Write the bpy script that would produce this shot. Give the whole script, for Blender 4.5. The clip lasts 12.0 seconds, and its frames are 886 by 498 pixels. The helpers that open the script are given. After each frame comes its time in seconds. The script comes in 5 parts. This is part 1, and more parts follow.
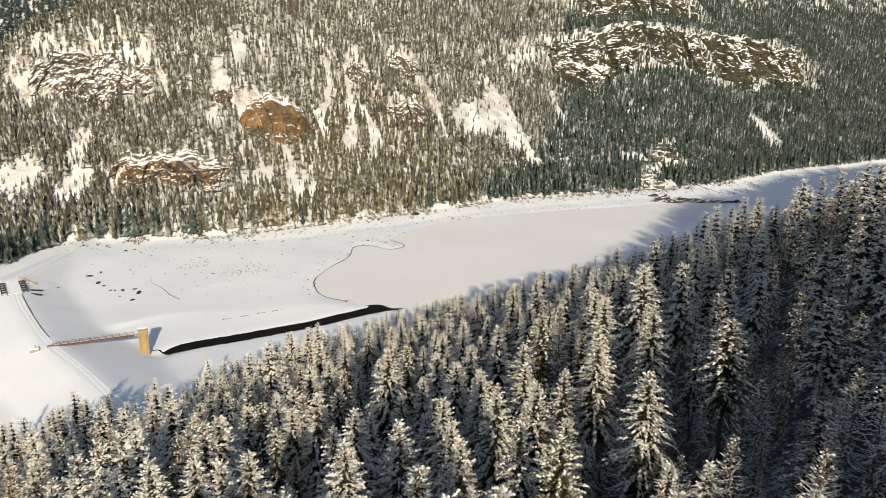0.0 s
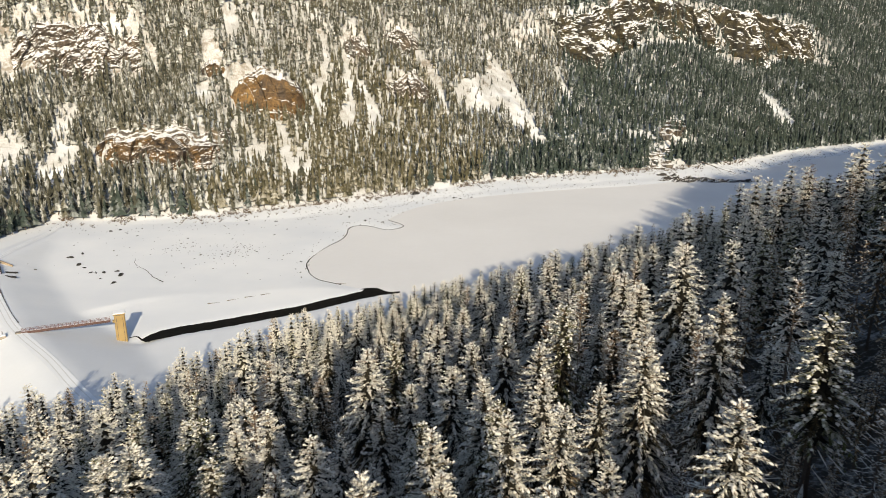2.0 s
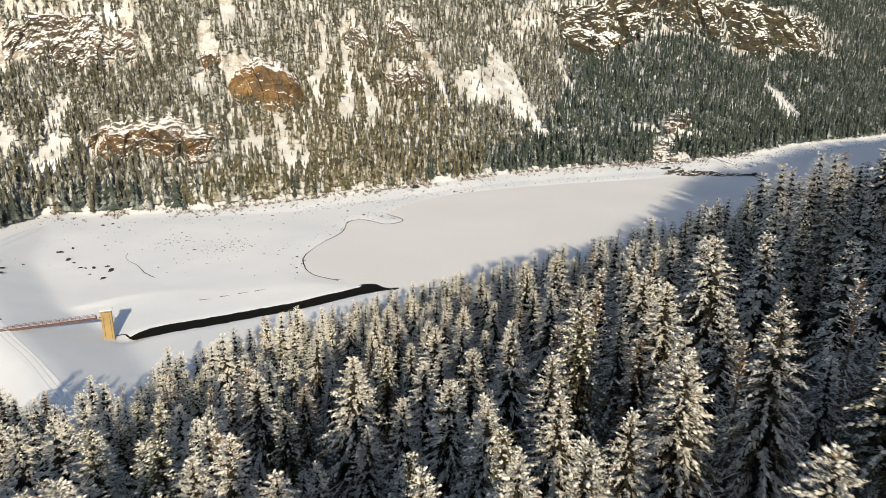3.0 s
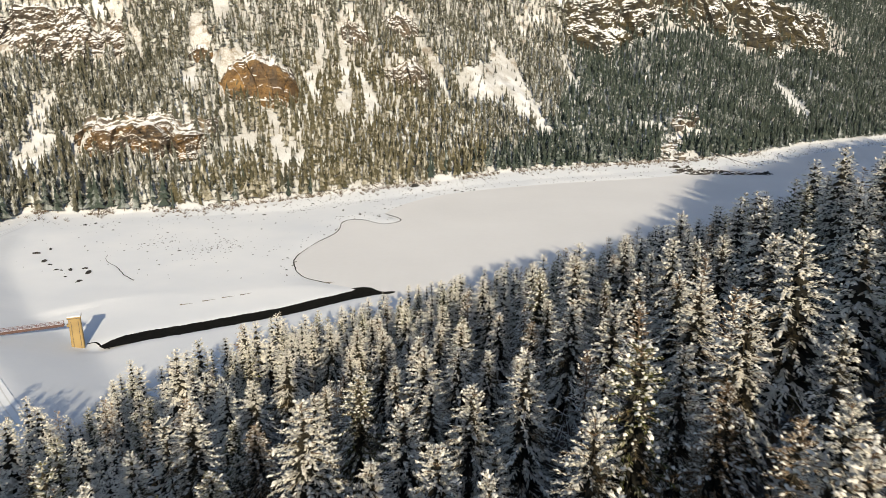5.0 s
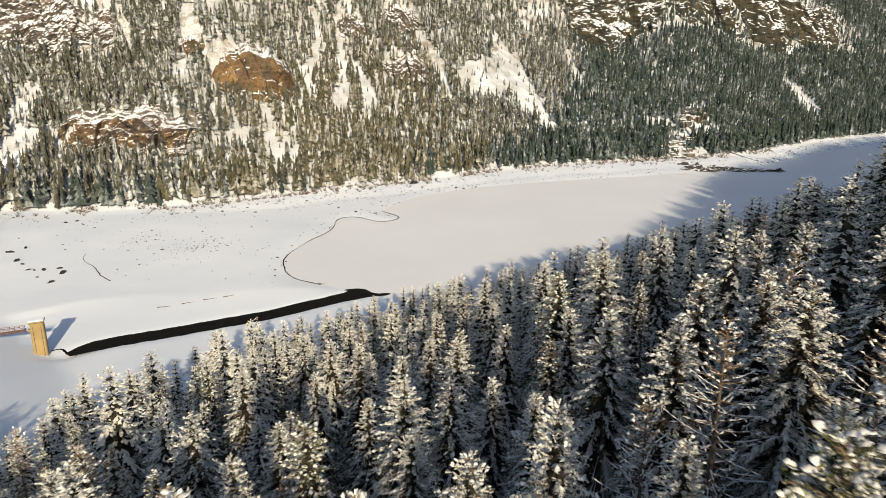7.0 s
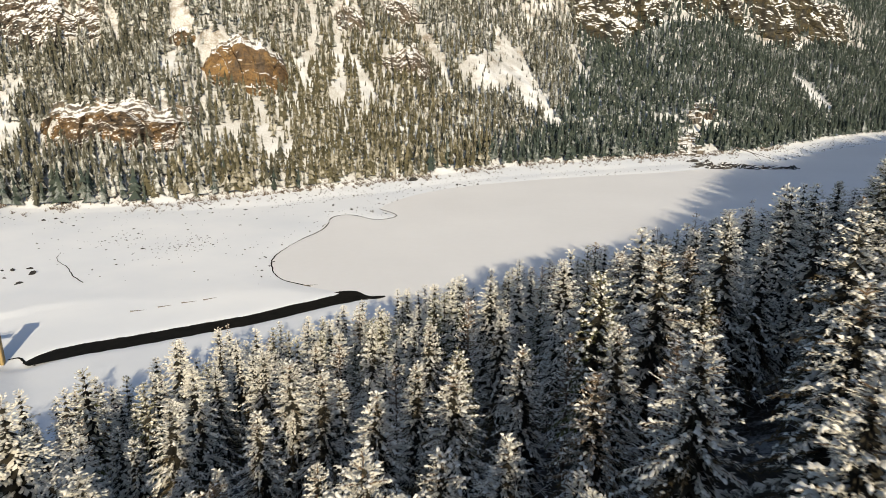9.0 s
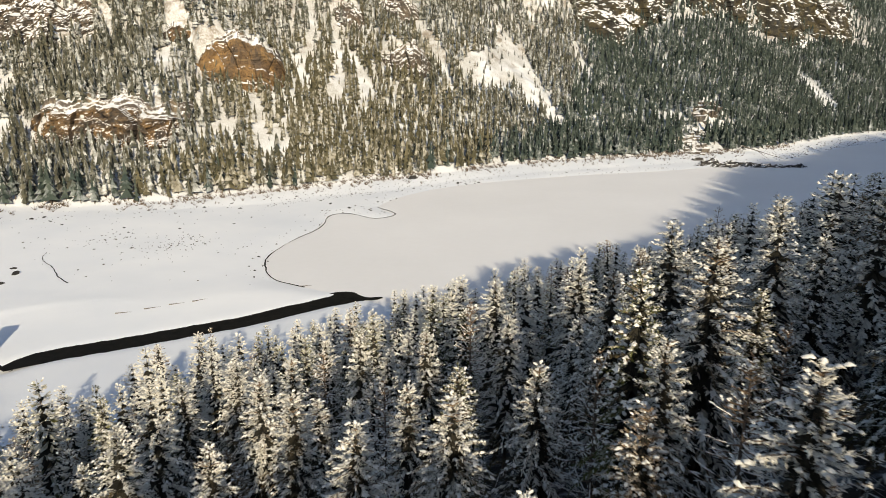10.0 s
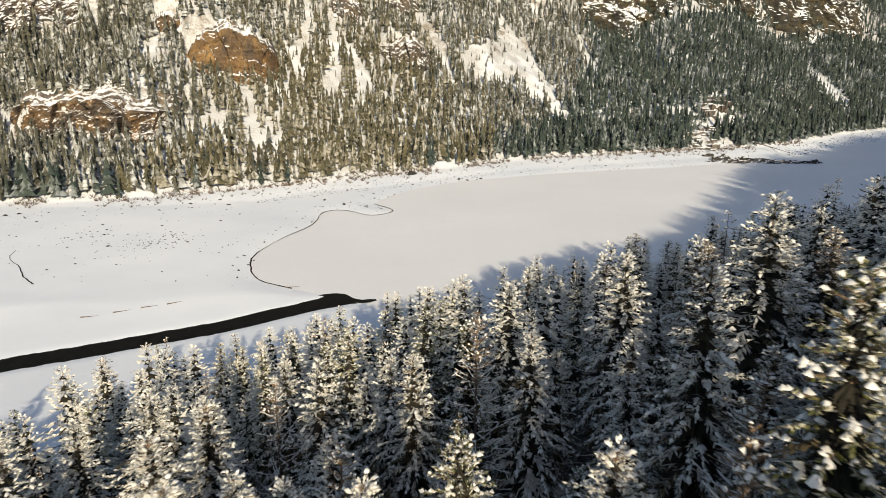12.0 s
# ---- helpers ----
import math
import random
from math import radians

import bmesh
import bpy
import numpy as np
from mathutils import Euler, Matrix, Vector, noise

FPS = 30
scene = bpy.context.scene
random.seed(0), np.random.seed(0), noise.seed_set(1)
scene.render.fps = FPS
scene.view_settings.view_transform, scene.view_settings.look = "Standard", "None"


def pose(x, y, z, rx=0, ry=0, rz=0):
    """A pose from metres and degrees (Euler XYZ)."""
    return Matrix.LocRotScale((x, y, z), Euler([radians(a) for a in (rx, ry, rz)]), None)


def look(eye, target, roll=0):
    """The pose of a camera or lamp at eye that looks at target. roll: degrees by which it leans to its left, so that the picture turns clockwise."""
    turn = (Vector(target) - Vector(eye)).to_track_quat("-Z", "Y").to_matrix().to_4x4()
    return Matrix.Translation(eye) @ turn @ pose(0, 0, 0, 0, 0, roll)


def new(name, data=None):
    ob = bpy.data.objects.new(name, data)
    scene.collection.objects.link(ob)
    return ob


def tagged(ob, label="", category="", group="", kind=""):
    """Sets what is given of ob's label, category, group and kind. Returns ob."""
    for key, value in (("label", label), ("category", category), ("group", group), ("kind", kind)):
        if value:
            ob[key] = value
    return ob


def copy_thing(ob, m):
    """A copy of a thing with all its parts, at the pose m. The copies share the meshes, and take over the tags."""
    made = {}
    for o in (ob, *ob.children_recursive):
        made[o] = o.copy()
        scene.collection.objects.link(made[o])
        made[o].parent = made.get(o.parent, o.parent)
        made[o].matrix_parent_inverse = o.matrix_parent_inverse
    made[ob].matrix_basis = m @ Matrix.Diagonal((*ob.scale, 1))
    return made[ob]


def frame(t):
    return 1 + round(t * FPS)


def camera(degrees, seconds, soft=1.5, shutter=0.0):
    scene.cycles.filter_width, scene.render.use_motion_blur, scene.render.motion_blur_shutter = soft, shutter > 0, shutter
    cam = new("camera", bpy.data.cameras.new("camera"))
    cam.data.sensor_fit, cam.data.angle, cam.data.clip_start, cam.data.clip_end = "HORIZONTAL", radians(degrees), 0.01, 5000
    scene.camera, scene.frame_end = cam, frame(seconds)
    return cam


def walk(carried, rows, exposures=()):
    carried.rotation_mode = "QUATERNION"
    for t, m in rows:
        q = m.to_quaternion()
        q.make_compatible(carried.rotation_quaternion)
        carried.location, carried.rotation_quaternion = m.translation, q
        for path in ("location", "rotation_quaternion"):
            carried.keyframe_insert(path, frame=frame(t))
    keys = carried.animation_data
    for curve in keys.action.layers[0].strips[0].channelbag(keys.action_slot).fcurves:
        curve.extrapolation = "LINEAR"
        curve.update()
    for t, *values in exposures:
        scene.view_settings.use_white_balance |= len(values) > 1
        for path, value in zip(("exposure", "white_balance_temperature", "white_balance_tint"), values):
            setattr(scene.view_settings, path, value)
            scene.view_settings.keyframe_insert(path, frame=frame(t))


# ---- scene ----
# Camera: a drone sinking along the wooded slope towards the lake. Rows: seconds, place, turn.
cam = camera(67.0, 12.0, soft=0.85, shutter=0.5)
ROWS = [
    (0, 0.00, 0.00, 120.52, 76.18, -0.23, 2.18),
    (0.5, 0.10, 5.38, 118.85, 75.92, -0.22, 2.21),
    (1, 0.18, 10.79, 117.19, 75.57, -0.21, 2.26),
    (1.5, 0.25, 16.24, 115.59, 75.07, -0.21, 2.30),
    (2, 0.30, 21.71, 114.02, 74.64, -0.22, 2.35),
    (2.5, 0.33, 27.14, 112.46, 74.29, -0.23, 2.39),
    (3, 0.38, 32.58, 110.89, 74.21, -0.22, 2.45),
    (5, 0.72, 54.20, 104.51, 74.34, -0.21, 2.61),
    (5.5, 0.81, 59.51, 102.93, 74.34, -0.23, 2.64),
    (6, 0.91, 64.75, 101.27, 74.37, -0.21, 2.68),
    (6.5, 1.03, 70.07, 99.53, 74.37, -0.20, 2.73),
    (7, 1.02, 75.51, 97.76, 74.37, -0.21, 2.77),
    (9, 0.85, 97.43, 90.68, 74.47, -0.20, 2.91),
    (9.5, 0.71, 102.89, 88.91, 74.48, -0.20, 2.93),
    (10, 0.56, 108.36, 87.11, 74.51, -0.19, 2.96),
    (10.5, 0.41, 113.82, 85.33, 74.53, -0.17, 2.99),
    (11, 0.29, 119.28, 83.56, 74.55, -0.17, 3.01),
    (11.5, 0.16, 124.67, 81.81, 74.56, -0.18, 3.04),
    (12, -0.00, 130.00, 80.04, 74.56, -0.17, 3.06),
]
walk(cam, [(t, pose(x, y, z, rx, ry, rz)) for t, x, y, z, rx, ry, rz in ROWS])

# ---- light ----
SUN_WAY = Vector((-0.27 * 0.93, 0.963 * 0.93, -0.3665))  # low winter sun from behind the near hill
sun = new("sun", bpy.data.lights.new("sun", "SUN"))
sun.data.energy, sun.data.angle, sun.data.color = 4.6, radians(0.6), (1.0, 0.88, 0.665)
sun.matrix_world = look(-SUN_WAY * 900, (0, 0, 0))
world = bpy.data.worlds.new("sky")
scene.world = world
world.use_nodes = True
sky = world.node_tree.nodes.new("ShaderNodeTexSky")
sky.sky_type, sky.sun_disc, sky.dust_density, sky.ozone_density = "NISHITA", False, 1.2, 1.0
sky.sun_elevation, sky.sun_rotation = radians(21.5), math.atan2(0.27, -0.963)
background = world.node_tree.nodes["Background"]
background.inputs["Strength"].default_value = 0.100
world.node_tree.links.new(sky.outputs["Color"], background.inputs["Color"])
scene.view_settings.exposure = 0.40

# ---- materials ----


def material(name):
    m = bpy.data.materials.new(name)
    m.use_nodes = True
    return m, m.node_tree.nodes, m.node_tree.links, m.node_tree.nodes["Principled BSDF"]


def coords(n, l, scale=(1, 1, 1)):
    tex, mapping = n.new("ShaderNodeTexCoord"), n.new("ShaderNodeMapping")
    mapping.inputs["Scale"].default_value = scale
    l.new(tex.outputs["Object"], mapping.inputs["Vector"])
    return mapping.outputs["Vector"]


def noise_node(n, l, vec, scale, detail=5.0, rough=0.6):
    t = n.new("ShaderNodeTexNoise")
    t.inputs["Scale"].default_value, t.inputs["Detail"].default_value = scale, detail
    t.inputs["Roughness"].default_value = rough
    l.new(vec, t.inputs["Vector"])
    return t.outputs["Fac"]


def ramp(n, l, fac, stops):
    r = n.new("ShaderNodeValToRGB")
    e = r.color_ramp.elements
    while len(e) < len(stops):
        e.new(0.5)
    for k, (p, c) in zip(e, stops):
        k.position, k.color = p, (*c, 1) if len(c) == 3 else c
    l.new(fac, r.inputs["Fac"])
    return r.outputs["Color"]


def grey(a, b):
    return ((a, (0, 0, 0)), (b, (1, 1, 1)))


def mixed(n, l, fac, a, b, how="MIX"):
    m = n.new("ShaderNodeMix")
    m.data_type, m.blend_type = "RGBA", how
    for k, v in (("Factor", fac), ("A", a), ("B", b)):
        socket = [s for s in m.inputs if s.name == k and (k == "Factor" and s.type == "VALUE" or k != "Factor" and s.type == "RGBA")][0]
        if isinstance(v, (int, float)):
            socket.default_value = v
        elif isinstance(v, tuple):
            socket.default_value = (*v, 1)
        else:
            l.new(v, socket)
    return [s for s in m.outputs if s.type == "RGBA"][0]


def math_node(n, l, how, a, b):
    m = n.new("ShaderNodeMath")
    m.operation, m.use_clamp = how, False
    for s, v in zip(m.inputs, (a, b)):
        if isinstance(v, (int, float)):
            s.default_value = v
        else:
            l.new(v, s)
    return m.outputs[0]


def bumped(n, l, bsdf, height, strength, distance):
    b = n.new("ShaderNodeBump")
    b.inputs["Strength"].default_value, b.inputs["Distance"].default_value = strength, distance
    l.new(height, b.inputs["Height"])
    l.new(b.outputs["Normal"], bsdf.inputs["Normal"])


def upness(n, l):
    g, s = n.new("ShaderNodeNewGeometry"), n.new("ShaderNodeSeparateXYZ")
    l.new(g.outputs["Normal"], s.inputs[0])
    return s.outputs["Z"], g


SNOW = (0.86, 0.87, 0.89)


def snow_material(name, tint=SNOW):
    m, n, l, b = material(name)
    v = coords(n, l)
    fine, broad = noise_node(n, l, v, 1.3, 6), noise_node(n, l, v, 0.05, 4)
    c = mixed(n, l, ramp(n, l, broad, grey(0.35, 0.7)), tint, tuple(x * 0.93 for x in tint))
    l.new(c, b.inputs["Base Color"])
    b.inputs["Roughness"].default_value = 0.75
    bumped(n, l, b, fine, 0.35, 0.12)
    return m


def ground_material():
    """Snow that lies on gentle ground, with soil, dead grass and stones coming through on the steep parts."""
    m, n, l, b = material("snowy_ground")
    v = coords(n, l)
    up, _ = upness(n, l)
    patch, fine, tiny = noise_node(n, l, v, 0.07, 8, 0.7), noise_node(n, l, v, 0.5, 6, 0.7), noise_node(n, l, v, 3.0, 4)
    drift = noise_node(n, l, v, 0.012, 5, 0.55)
    soil = ramp(n, l, fine, ((0.3, (0.07, 0.055, 0.042)), (0.55, (0.19, 0.15, 0.105)), (0.75, (0.34, 0.295, 0.23))))
    score = math_node(n, l, "SUBTRACT", math_node(n, l, "ADD", math_node(n, l, "MULTIPLY", patch, 0.62), math_node(n, l, "MULTIPLY", fine, 0.34)), math_node(n, l, "MULTIPLY", math_node(n, l, "MAXIMUM", up, 0.70), 0.52))
    bare = math_node(n, l, "MULTIPLY", ramp(n, l, score, grey(0.115, 0.20)), 0.85)
    white = mixed(n, l, ramp(n, l, drift, grey(0.35, 0.65)), (0.81, 0.815, 0.825), (0.70, 0.72, 0.755))
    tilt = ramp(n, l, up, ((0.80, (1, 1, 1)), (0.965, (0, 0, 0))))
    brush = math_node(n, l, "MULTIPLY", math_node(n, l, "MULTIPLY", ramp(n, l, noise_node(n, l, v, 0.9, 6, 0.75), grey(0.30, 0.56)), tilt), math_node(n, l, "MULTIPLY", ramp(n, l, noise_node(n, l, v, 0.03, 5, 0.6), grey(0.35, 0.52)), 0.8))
    # Tilted snow is greyed in colour to offset the strong sun on slopes.
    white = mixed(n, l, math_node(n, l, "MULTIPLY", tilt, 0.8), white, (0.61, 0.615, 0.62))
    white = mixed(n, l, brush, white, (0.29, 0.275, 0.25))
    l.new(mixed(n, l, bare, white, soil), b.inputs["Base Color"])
    b.inputs["Roughness"].default_value = 0.8
    bumped(n, l, b, math_node(n, l, "ADD", fine, math_node(n, l, "MULTIPLY", tiny, 0.25)), 0.18, 0.5)
    return m


def floor_material():
    """Needle litter, earth and thin patchy snow under trees, darkened to hold their shade."""
    m, n, l, b = material("shade_dark_floor")
    v = coords(n, l)
    fine, broad = noise_node(n, l, v, 1.1, 7, 0.7), noise_node(n, l, v, 0.22, 4)
    litter = ramp(n, l, fine, ((0.3, (0.030, 0.024, 0.018)), (0.7, (0.085, 0.065, 0.045))))
    cover = ramp(n, l, math_node(n, l, "ADD", math_node(n, l, "MULTIPLY", fine, 0.5), math_node(n, l, "MULTIPLY", broad, 0.5)), grey(0.50, 0.60))
    l.new(mixed(n, l, math_node(n, l, "MULTIPLY", cover, 0.45), litter, (0.74, 0.75, 0.77)), b.inputs["Base Color"])
    b.inputs["Roughness"].default_value = 0.9
    bumped(n, l, b, fine, 0.4, 0.2)
    return m


def ice_material():
    """A frozen lake under thin snow, greyer than the banks."""
    m, n, l, b = material("snow_dusted_ice")
    v = coords(n, l)
    broad, fine = noise_node(n, l, v, 0.008, 6, 0.55), noise_node(n, l, v, 0.25, 6)
    c = ramp(n, l, broad, ((0.3, (0.74, 0.725, 0.715)), (0.55, (0.78, 0.765, 0.755)), (0.75, (0.82, 0.81, 0.80))))
    l.new(mixed(n, l, 0.08, c, fine, "OVERLAY"), b.inputs["Base Color"])
    b.inputs["Roughness"].default_value = 0.65
    bumped(n, l, b, fine, 0.15, 0.1)
    return m


def water_material():
    m, n, l, b = material("dark_open_water")
    v = coords(n, l)
    c = ramp(n, l, noise_node(n, l, v, 0.4, 5), ((0.35, (0.004, 0.004, 0.0035)), (0.7, (0.012, 0.011, 0.009))))
    l.new(c, b.inputs["Base Color"])
    b.inputs["Roughness"].default_value = 0.5
    b.inputs["Specular IOR Level"].default_value = 0.03
    bumped(n, l, b, noise_node(n, l, v, 1.5, 4), 0.2, 0.1)
    return m


def rock_material(name, warm, snow_from=0.45, strata=(0.02, 0.02, 0.35), patchy=0.0):
    """Bedded rock with ochre stains, and snow on what faces up."""
    m, n, l, b = material(name)
    v, beds = coords(n, l), coords(n, l, strata)
    up, g = upness(n, l)
    broad, fine, layers = noise_node(n, l, v, 0.06, 6, 0.65), noise_node(n, l, v, 0.6, 7, 0.7), noise_node(n, l, beds, 1.0, 5, 0.6)
    ochre, dark, pale = warm
    stain = noise_node(n, l, coords(n, l, (1, 1, 0.35)), 0.11, 5, 0.6)
    c = mixed(n, l, ramp(n, l, broad, grey(0.42, 0.62)), dark, ochre)
    c = mixed(n, l, math_node(n, l, "MULTIPLY", ramp(n, l, layers, grey(0.52, 0.62)), 0.6), c, pale)
    c = mixed(n, l, ramp(n, l, stain, grey(0.33, 0.47)), tuple(0.5 * x + 0.02 for x in dark), c)
    c = mixed(n, l, ramp(n, l, fine, grey(0.3, 0.52)), tuple(x * 0.35 for x in dark), c)
    lying = ramp(n, l, math_node(n, l, "ADD", up, math_node(n, l, "MULTIPLY", fine, 0.5)), grey(snow_from + 0.18, snow_from + 0.32))
    if patchy:
        chute = noise_node(n, l, coords(n, l, (1, 1, 0.4)), 0.05, 6, 0.65)
        score = math_node(n, l, "ADD", math_node(n, l, "ADD", up, math_node(n, l, "MULTIPLY", fine, 0.6)), math_node(n, l, "MULTIPLY", math_node(n, l, "SUBTRACT", chute, 0.5), patchy))
        lying = ramp(n, l, score, grey(snow_from + 0.12, snow_from + 0.34))
    l.new(mixed(n, l, lying, c, (0.70, 0.70, 0.70)), b.inputs["Base Color"])
    b.inputs["Roughness"].default_value = 0.85
    bumped(n, l, b, math_node(n, l, "ADD", fine, layers), 0.9, 0.8)
    return m


def needle_material(name, dark, light, frost, grain=2.2, white=(0.82, 0.79, 0.72), stands=0.30, soft=0.22, most=0.85, spread=0.30, single=0.0):
    """Needles under rime: frost is how readily the upper sides turn white, most how thick the rime gets."""
    m, n, l, b = material(name)
    v = coords(n, l)
    up, g = upness(n, l)
    info = n.new("ShaderNodeObjectInfo")
    island = g.outputs["Random Per Island"]
    fine, broad = noise_node(n, l, v, grain, 3, 0.6), noise_node(n, l, v, grain * 0.22, 2)
    tone = math_node(n, l, "ADD", math_node(n, l, "MULTIPLY", island, 0.6), math_node(n, l, "MULTIPLY", info.outputs["Random"], 0.4))
    c = mixed(n, l, tone, dark, light)
    score = math_node(n, l, "ADD", math_node(n, l, "MULTIPLY", math_node(n, l, "MAXIMUM", up, -0.2), 0.55), math_node(n, l, "ADD", math_node(n, l, "MULTIPLY", fine, 0.45), math_node(n, l, "MULTIPLY", broad, 0.30)))
    stand = noise_node(n, l, v, 0.03, 4, 0.6)
    score = math_node(n, l, "ADD", score, math_node(n, l, "MULTIPLY", math_node(n, l, "SUBTRACT", stand, 0.5), stands))
    score = math_node(n, l, "ADD", score, math_node(n, l, "MULTIPLY", math_node(n, l, "SUBTRACT", island, 0.5), spread))
    score = math_node(n, l, "ADD", score, math_node(n, l, "MULTIPLY", math_node(n, l, "SUBTRACT", info.outputs["Random"], 0.5), 0.16))
    if single:
        tree = noise_node(n, l, coords(n, l, (0.30, 0.30, 0.035)), 1.0, 2, 0.5)
        score = math_node(n, l, "ADD", score, math_node(n, l, "MULTIPLY", math_node(n, l, "SUBTRACT", tree, 0.5), single))
    rime = math_node(n, l, "MULTIPLY", ramp(n, l, score, grey(1.0 - frost, 1.0 - frost + soft)), most)
    l.new(mixed(n, l, rime, c, white), b.inputs["Base Color"])
    b.inputs["Roughness"].default_value = 0.8
    b.inputs["Specular IOR Level"].default_value = 0.2
    bumped(n, l, b, noise_node(n, l, v, grain * 4, 3, 0.7), 0.5, 0.10)
    return m


def plain_material(name, a, b_, scale=0.8, roughness=0.8, relief=0.3):
    m, n, l, b = material(name)
    v = coords(n, l)
    fine, broad = noise_node(n, l, v, scale * 6, 6, 0.7), noise_node(n, l, v, scale, 5)
    c = mixed(n, l, ramp(n, l, broad, grey(0.35, 0.65)), a, b_)
    l.new(mixed(n, l, math_node(n, l, "MULTIPLY", fine, 0.5), c, tuple(x * 0.6 for x in a)), b.inputs["Base Color"])
    b.inputs["Roughness"].default_value = roughness
    bumped(n, l, b, fine, relief, 0.05)
    return m


M_GROUND, M_ICE, M_WATER = ground_material(), ice_material(), water_material()
M_FLOOR = floor_material()
M_SNOW = snow_material("settled_snow")
M_LOAD = snow_material("snow_on_branches", (0.775, 0.74, 0.675))
M_RIM = rock_material("snowy_rock_rim", ((0.20, 0.15, 0.09), (0.08, 0.066, 0.055), (0.22, 0.18, 0.14)), 0.60)
M_CLIFF = rock_material("ochre_cliff", ((0.24, 0.138, 0.048), (0.05, 0.036, 0.026), (0.17, 0.12, 0.07)), 0.72)
M_ORANGE = rock_material("orange_cliff", ((0.27, 0.155, 0.052), (0.10, 0.06, 0.028), (0.19, 0.13, 0.065)), 0.80)
M_BAND = rock_material("dark_cliff_band", ((0.075, 0.056, 0.020), (0.018, 0.016, 0.011), (0.055, 0.046, 0.03)), 0.83, patchy=1.8)
M_BLUFF = rock_material("grey_brown_ledges", ((0.14, 0.105, 0.07), (0.065, 0.053, 0.042), (0.18, 0.14, 0.11)), 0.62, patchy=0.9)
M_LEDGE = rock_material("bedded_ledges", ((0.19, 0.162, 0.128), (0.08, 0.069, 0.058), (0.24, 0.207, 0.172)), 0.36, (0.02, 0.02, 0.6), patchy=0.8)
M_BOULDER = rock_material("dark_boulder", ((0.035, 0.03, 0.026), (0.018, 0.017, 0.016), (0.05, 0.043, 0.036)), 0.90)
M_SLAB = rock_material("snow_rimmed_slab", ((0.035, 0.03, 0.026), (0.016, 0.015, 0.014), (0.05, 0.043, 0.036)), 0.80)
M_STONE = rock_material("dark_stones", ((0.075, 0.062, 0.05), (0.035, 0.032, 0.03), (0.10, 0.085, 0.07)), 1.6)
M_BARK = plain_material("bark", (0.085, 0.062, 0.045), (0.14, 0.10, 0.07), 1.2)
M_BRUSH = plain_material("leafless_brush", (0.10, 0.072, 0.048), (0.17, 0.125, 0.085), 1.5)
M_TWIG = plain_material("bare_twigs", (0.17, 0.105, 0.06), (0.25, 0.17, 0.10), 1.5)
CREAM = (0.815, 0.765, 0.66)
M_FIR = needle_material("fir_needles", (0.016, 0.020, 0.012), (0.092, 0.082, 0.042), 0.47, 3.0, CREAM, 0.30, 0.30, 0.86)
# Needles without snow; their dark colour also deepens the shade low in crowns.
M_GREEN = needle_material("snow_free_shade_tone", (0.022, 0.019, 0.010), (0.135, 0.096, 0.046), 0.10, 3.0, CREAM, 0.30, 0.30, 0.40)
M_PINE = needle_material("pine_needles", (0.050, 0.058, 0.016), (0.170, 0.150, 0.042), 0.26, 2.2, CREAM, 0.30, 0.30, 0.66)
M_RUST = needle_material("rusty_needles", (0.09, 0.056, 0.028), (0.27, 0.165, 0.072), 0.20, 2.2, CREAM, 0.30, 0.30, 0.55)
# Near-black boughs that put the shade inside the crowns into colour.
M_INNER = needle_material("inner_shade_boughs", (0.008, 0.008, 0.006), (0.030, 0.025, 0.016), 0.0, 2.2, CREAM, 0.2, 0.25, 0.3)
RIME = (0.70, 0.715, 0.71)
M_FAR = needle_material("frosted_needles", (0.038, 0.041, 0.032), (0.128, 0.113, 0.072), 0.55, 1.5, RIME, 0.45, 0.40, 0.78, 0.22, 0.9)
# Green needles with the right-hand slope's shade put into their dark, cool colour.
M_LOW = needle_material("shade_green_needles", (0.014, 0.027, 0.027), (0.058, 0.068, 0.050), 0.42, 1.5, (0.68, 0.71, 0.72), 0.95, 0.55, 0.52, 0.18, 0.7)
M_OLIVE = needle_material("olive_needles", (0.042, 0.040, 0.023), (0.150, 0.128, 0.073), 0.52, 1.5, (0.74, 0.71, 0.64), 0.45, 0.45, 0.70, 0.25, 0.9)
# The ridge's blue shade is put into the colour, since sun reaches it.
M_DISTANT = needle_material("ridge_blue_shade_needles", (0.014, 0.024, 0.026), (0.030, 0.044, 0.046), 0.12, 0.8)
M_OCHRE = plain_material("ochre_concrete", (0.36, 0.25, 0.10), (0.27, 0.185, 0.075), 0.22, 0.8)
M_CONCRETE = plain_material("weathered_concrete", (0.22, 0.19, 0.155), (0.33, 0.29, 0.245), 0.3)
M_RAIL = plain_material("faded_red_steel", (0.13, 0.056, 0.044), (0.19, 0.090, 0.070), 1.0, 0.6)
M_GIRDER = plain_material("rusty_girder", (0.07, 0.035, 0.028), (0.11, 0.055, 0.045), 1.0, 0.6)
M_IRON = plain_material("dark_iron", (0.05, 0.045, 0.045), (0.09, 0.08, 0.075), 1.0, 0.6)
M_BLACK = plain_material("black_iron", (0.012, 0.012, 0.012), (0.025, 0.023, 0.022), 1.0, 0.7)
M_DRIFT = plain_material("grey_driftwood", (0.10, 0.085, 0.07), (0.17, 0.145, 0.12), 1.0)

# ---- the lie of the land ----


def lattice(seed):
    return np.random.default_rng(seed).random((256, 256))


LATTICES = [lattice(s) for s in range(6)]


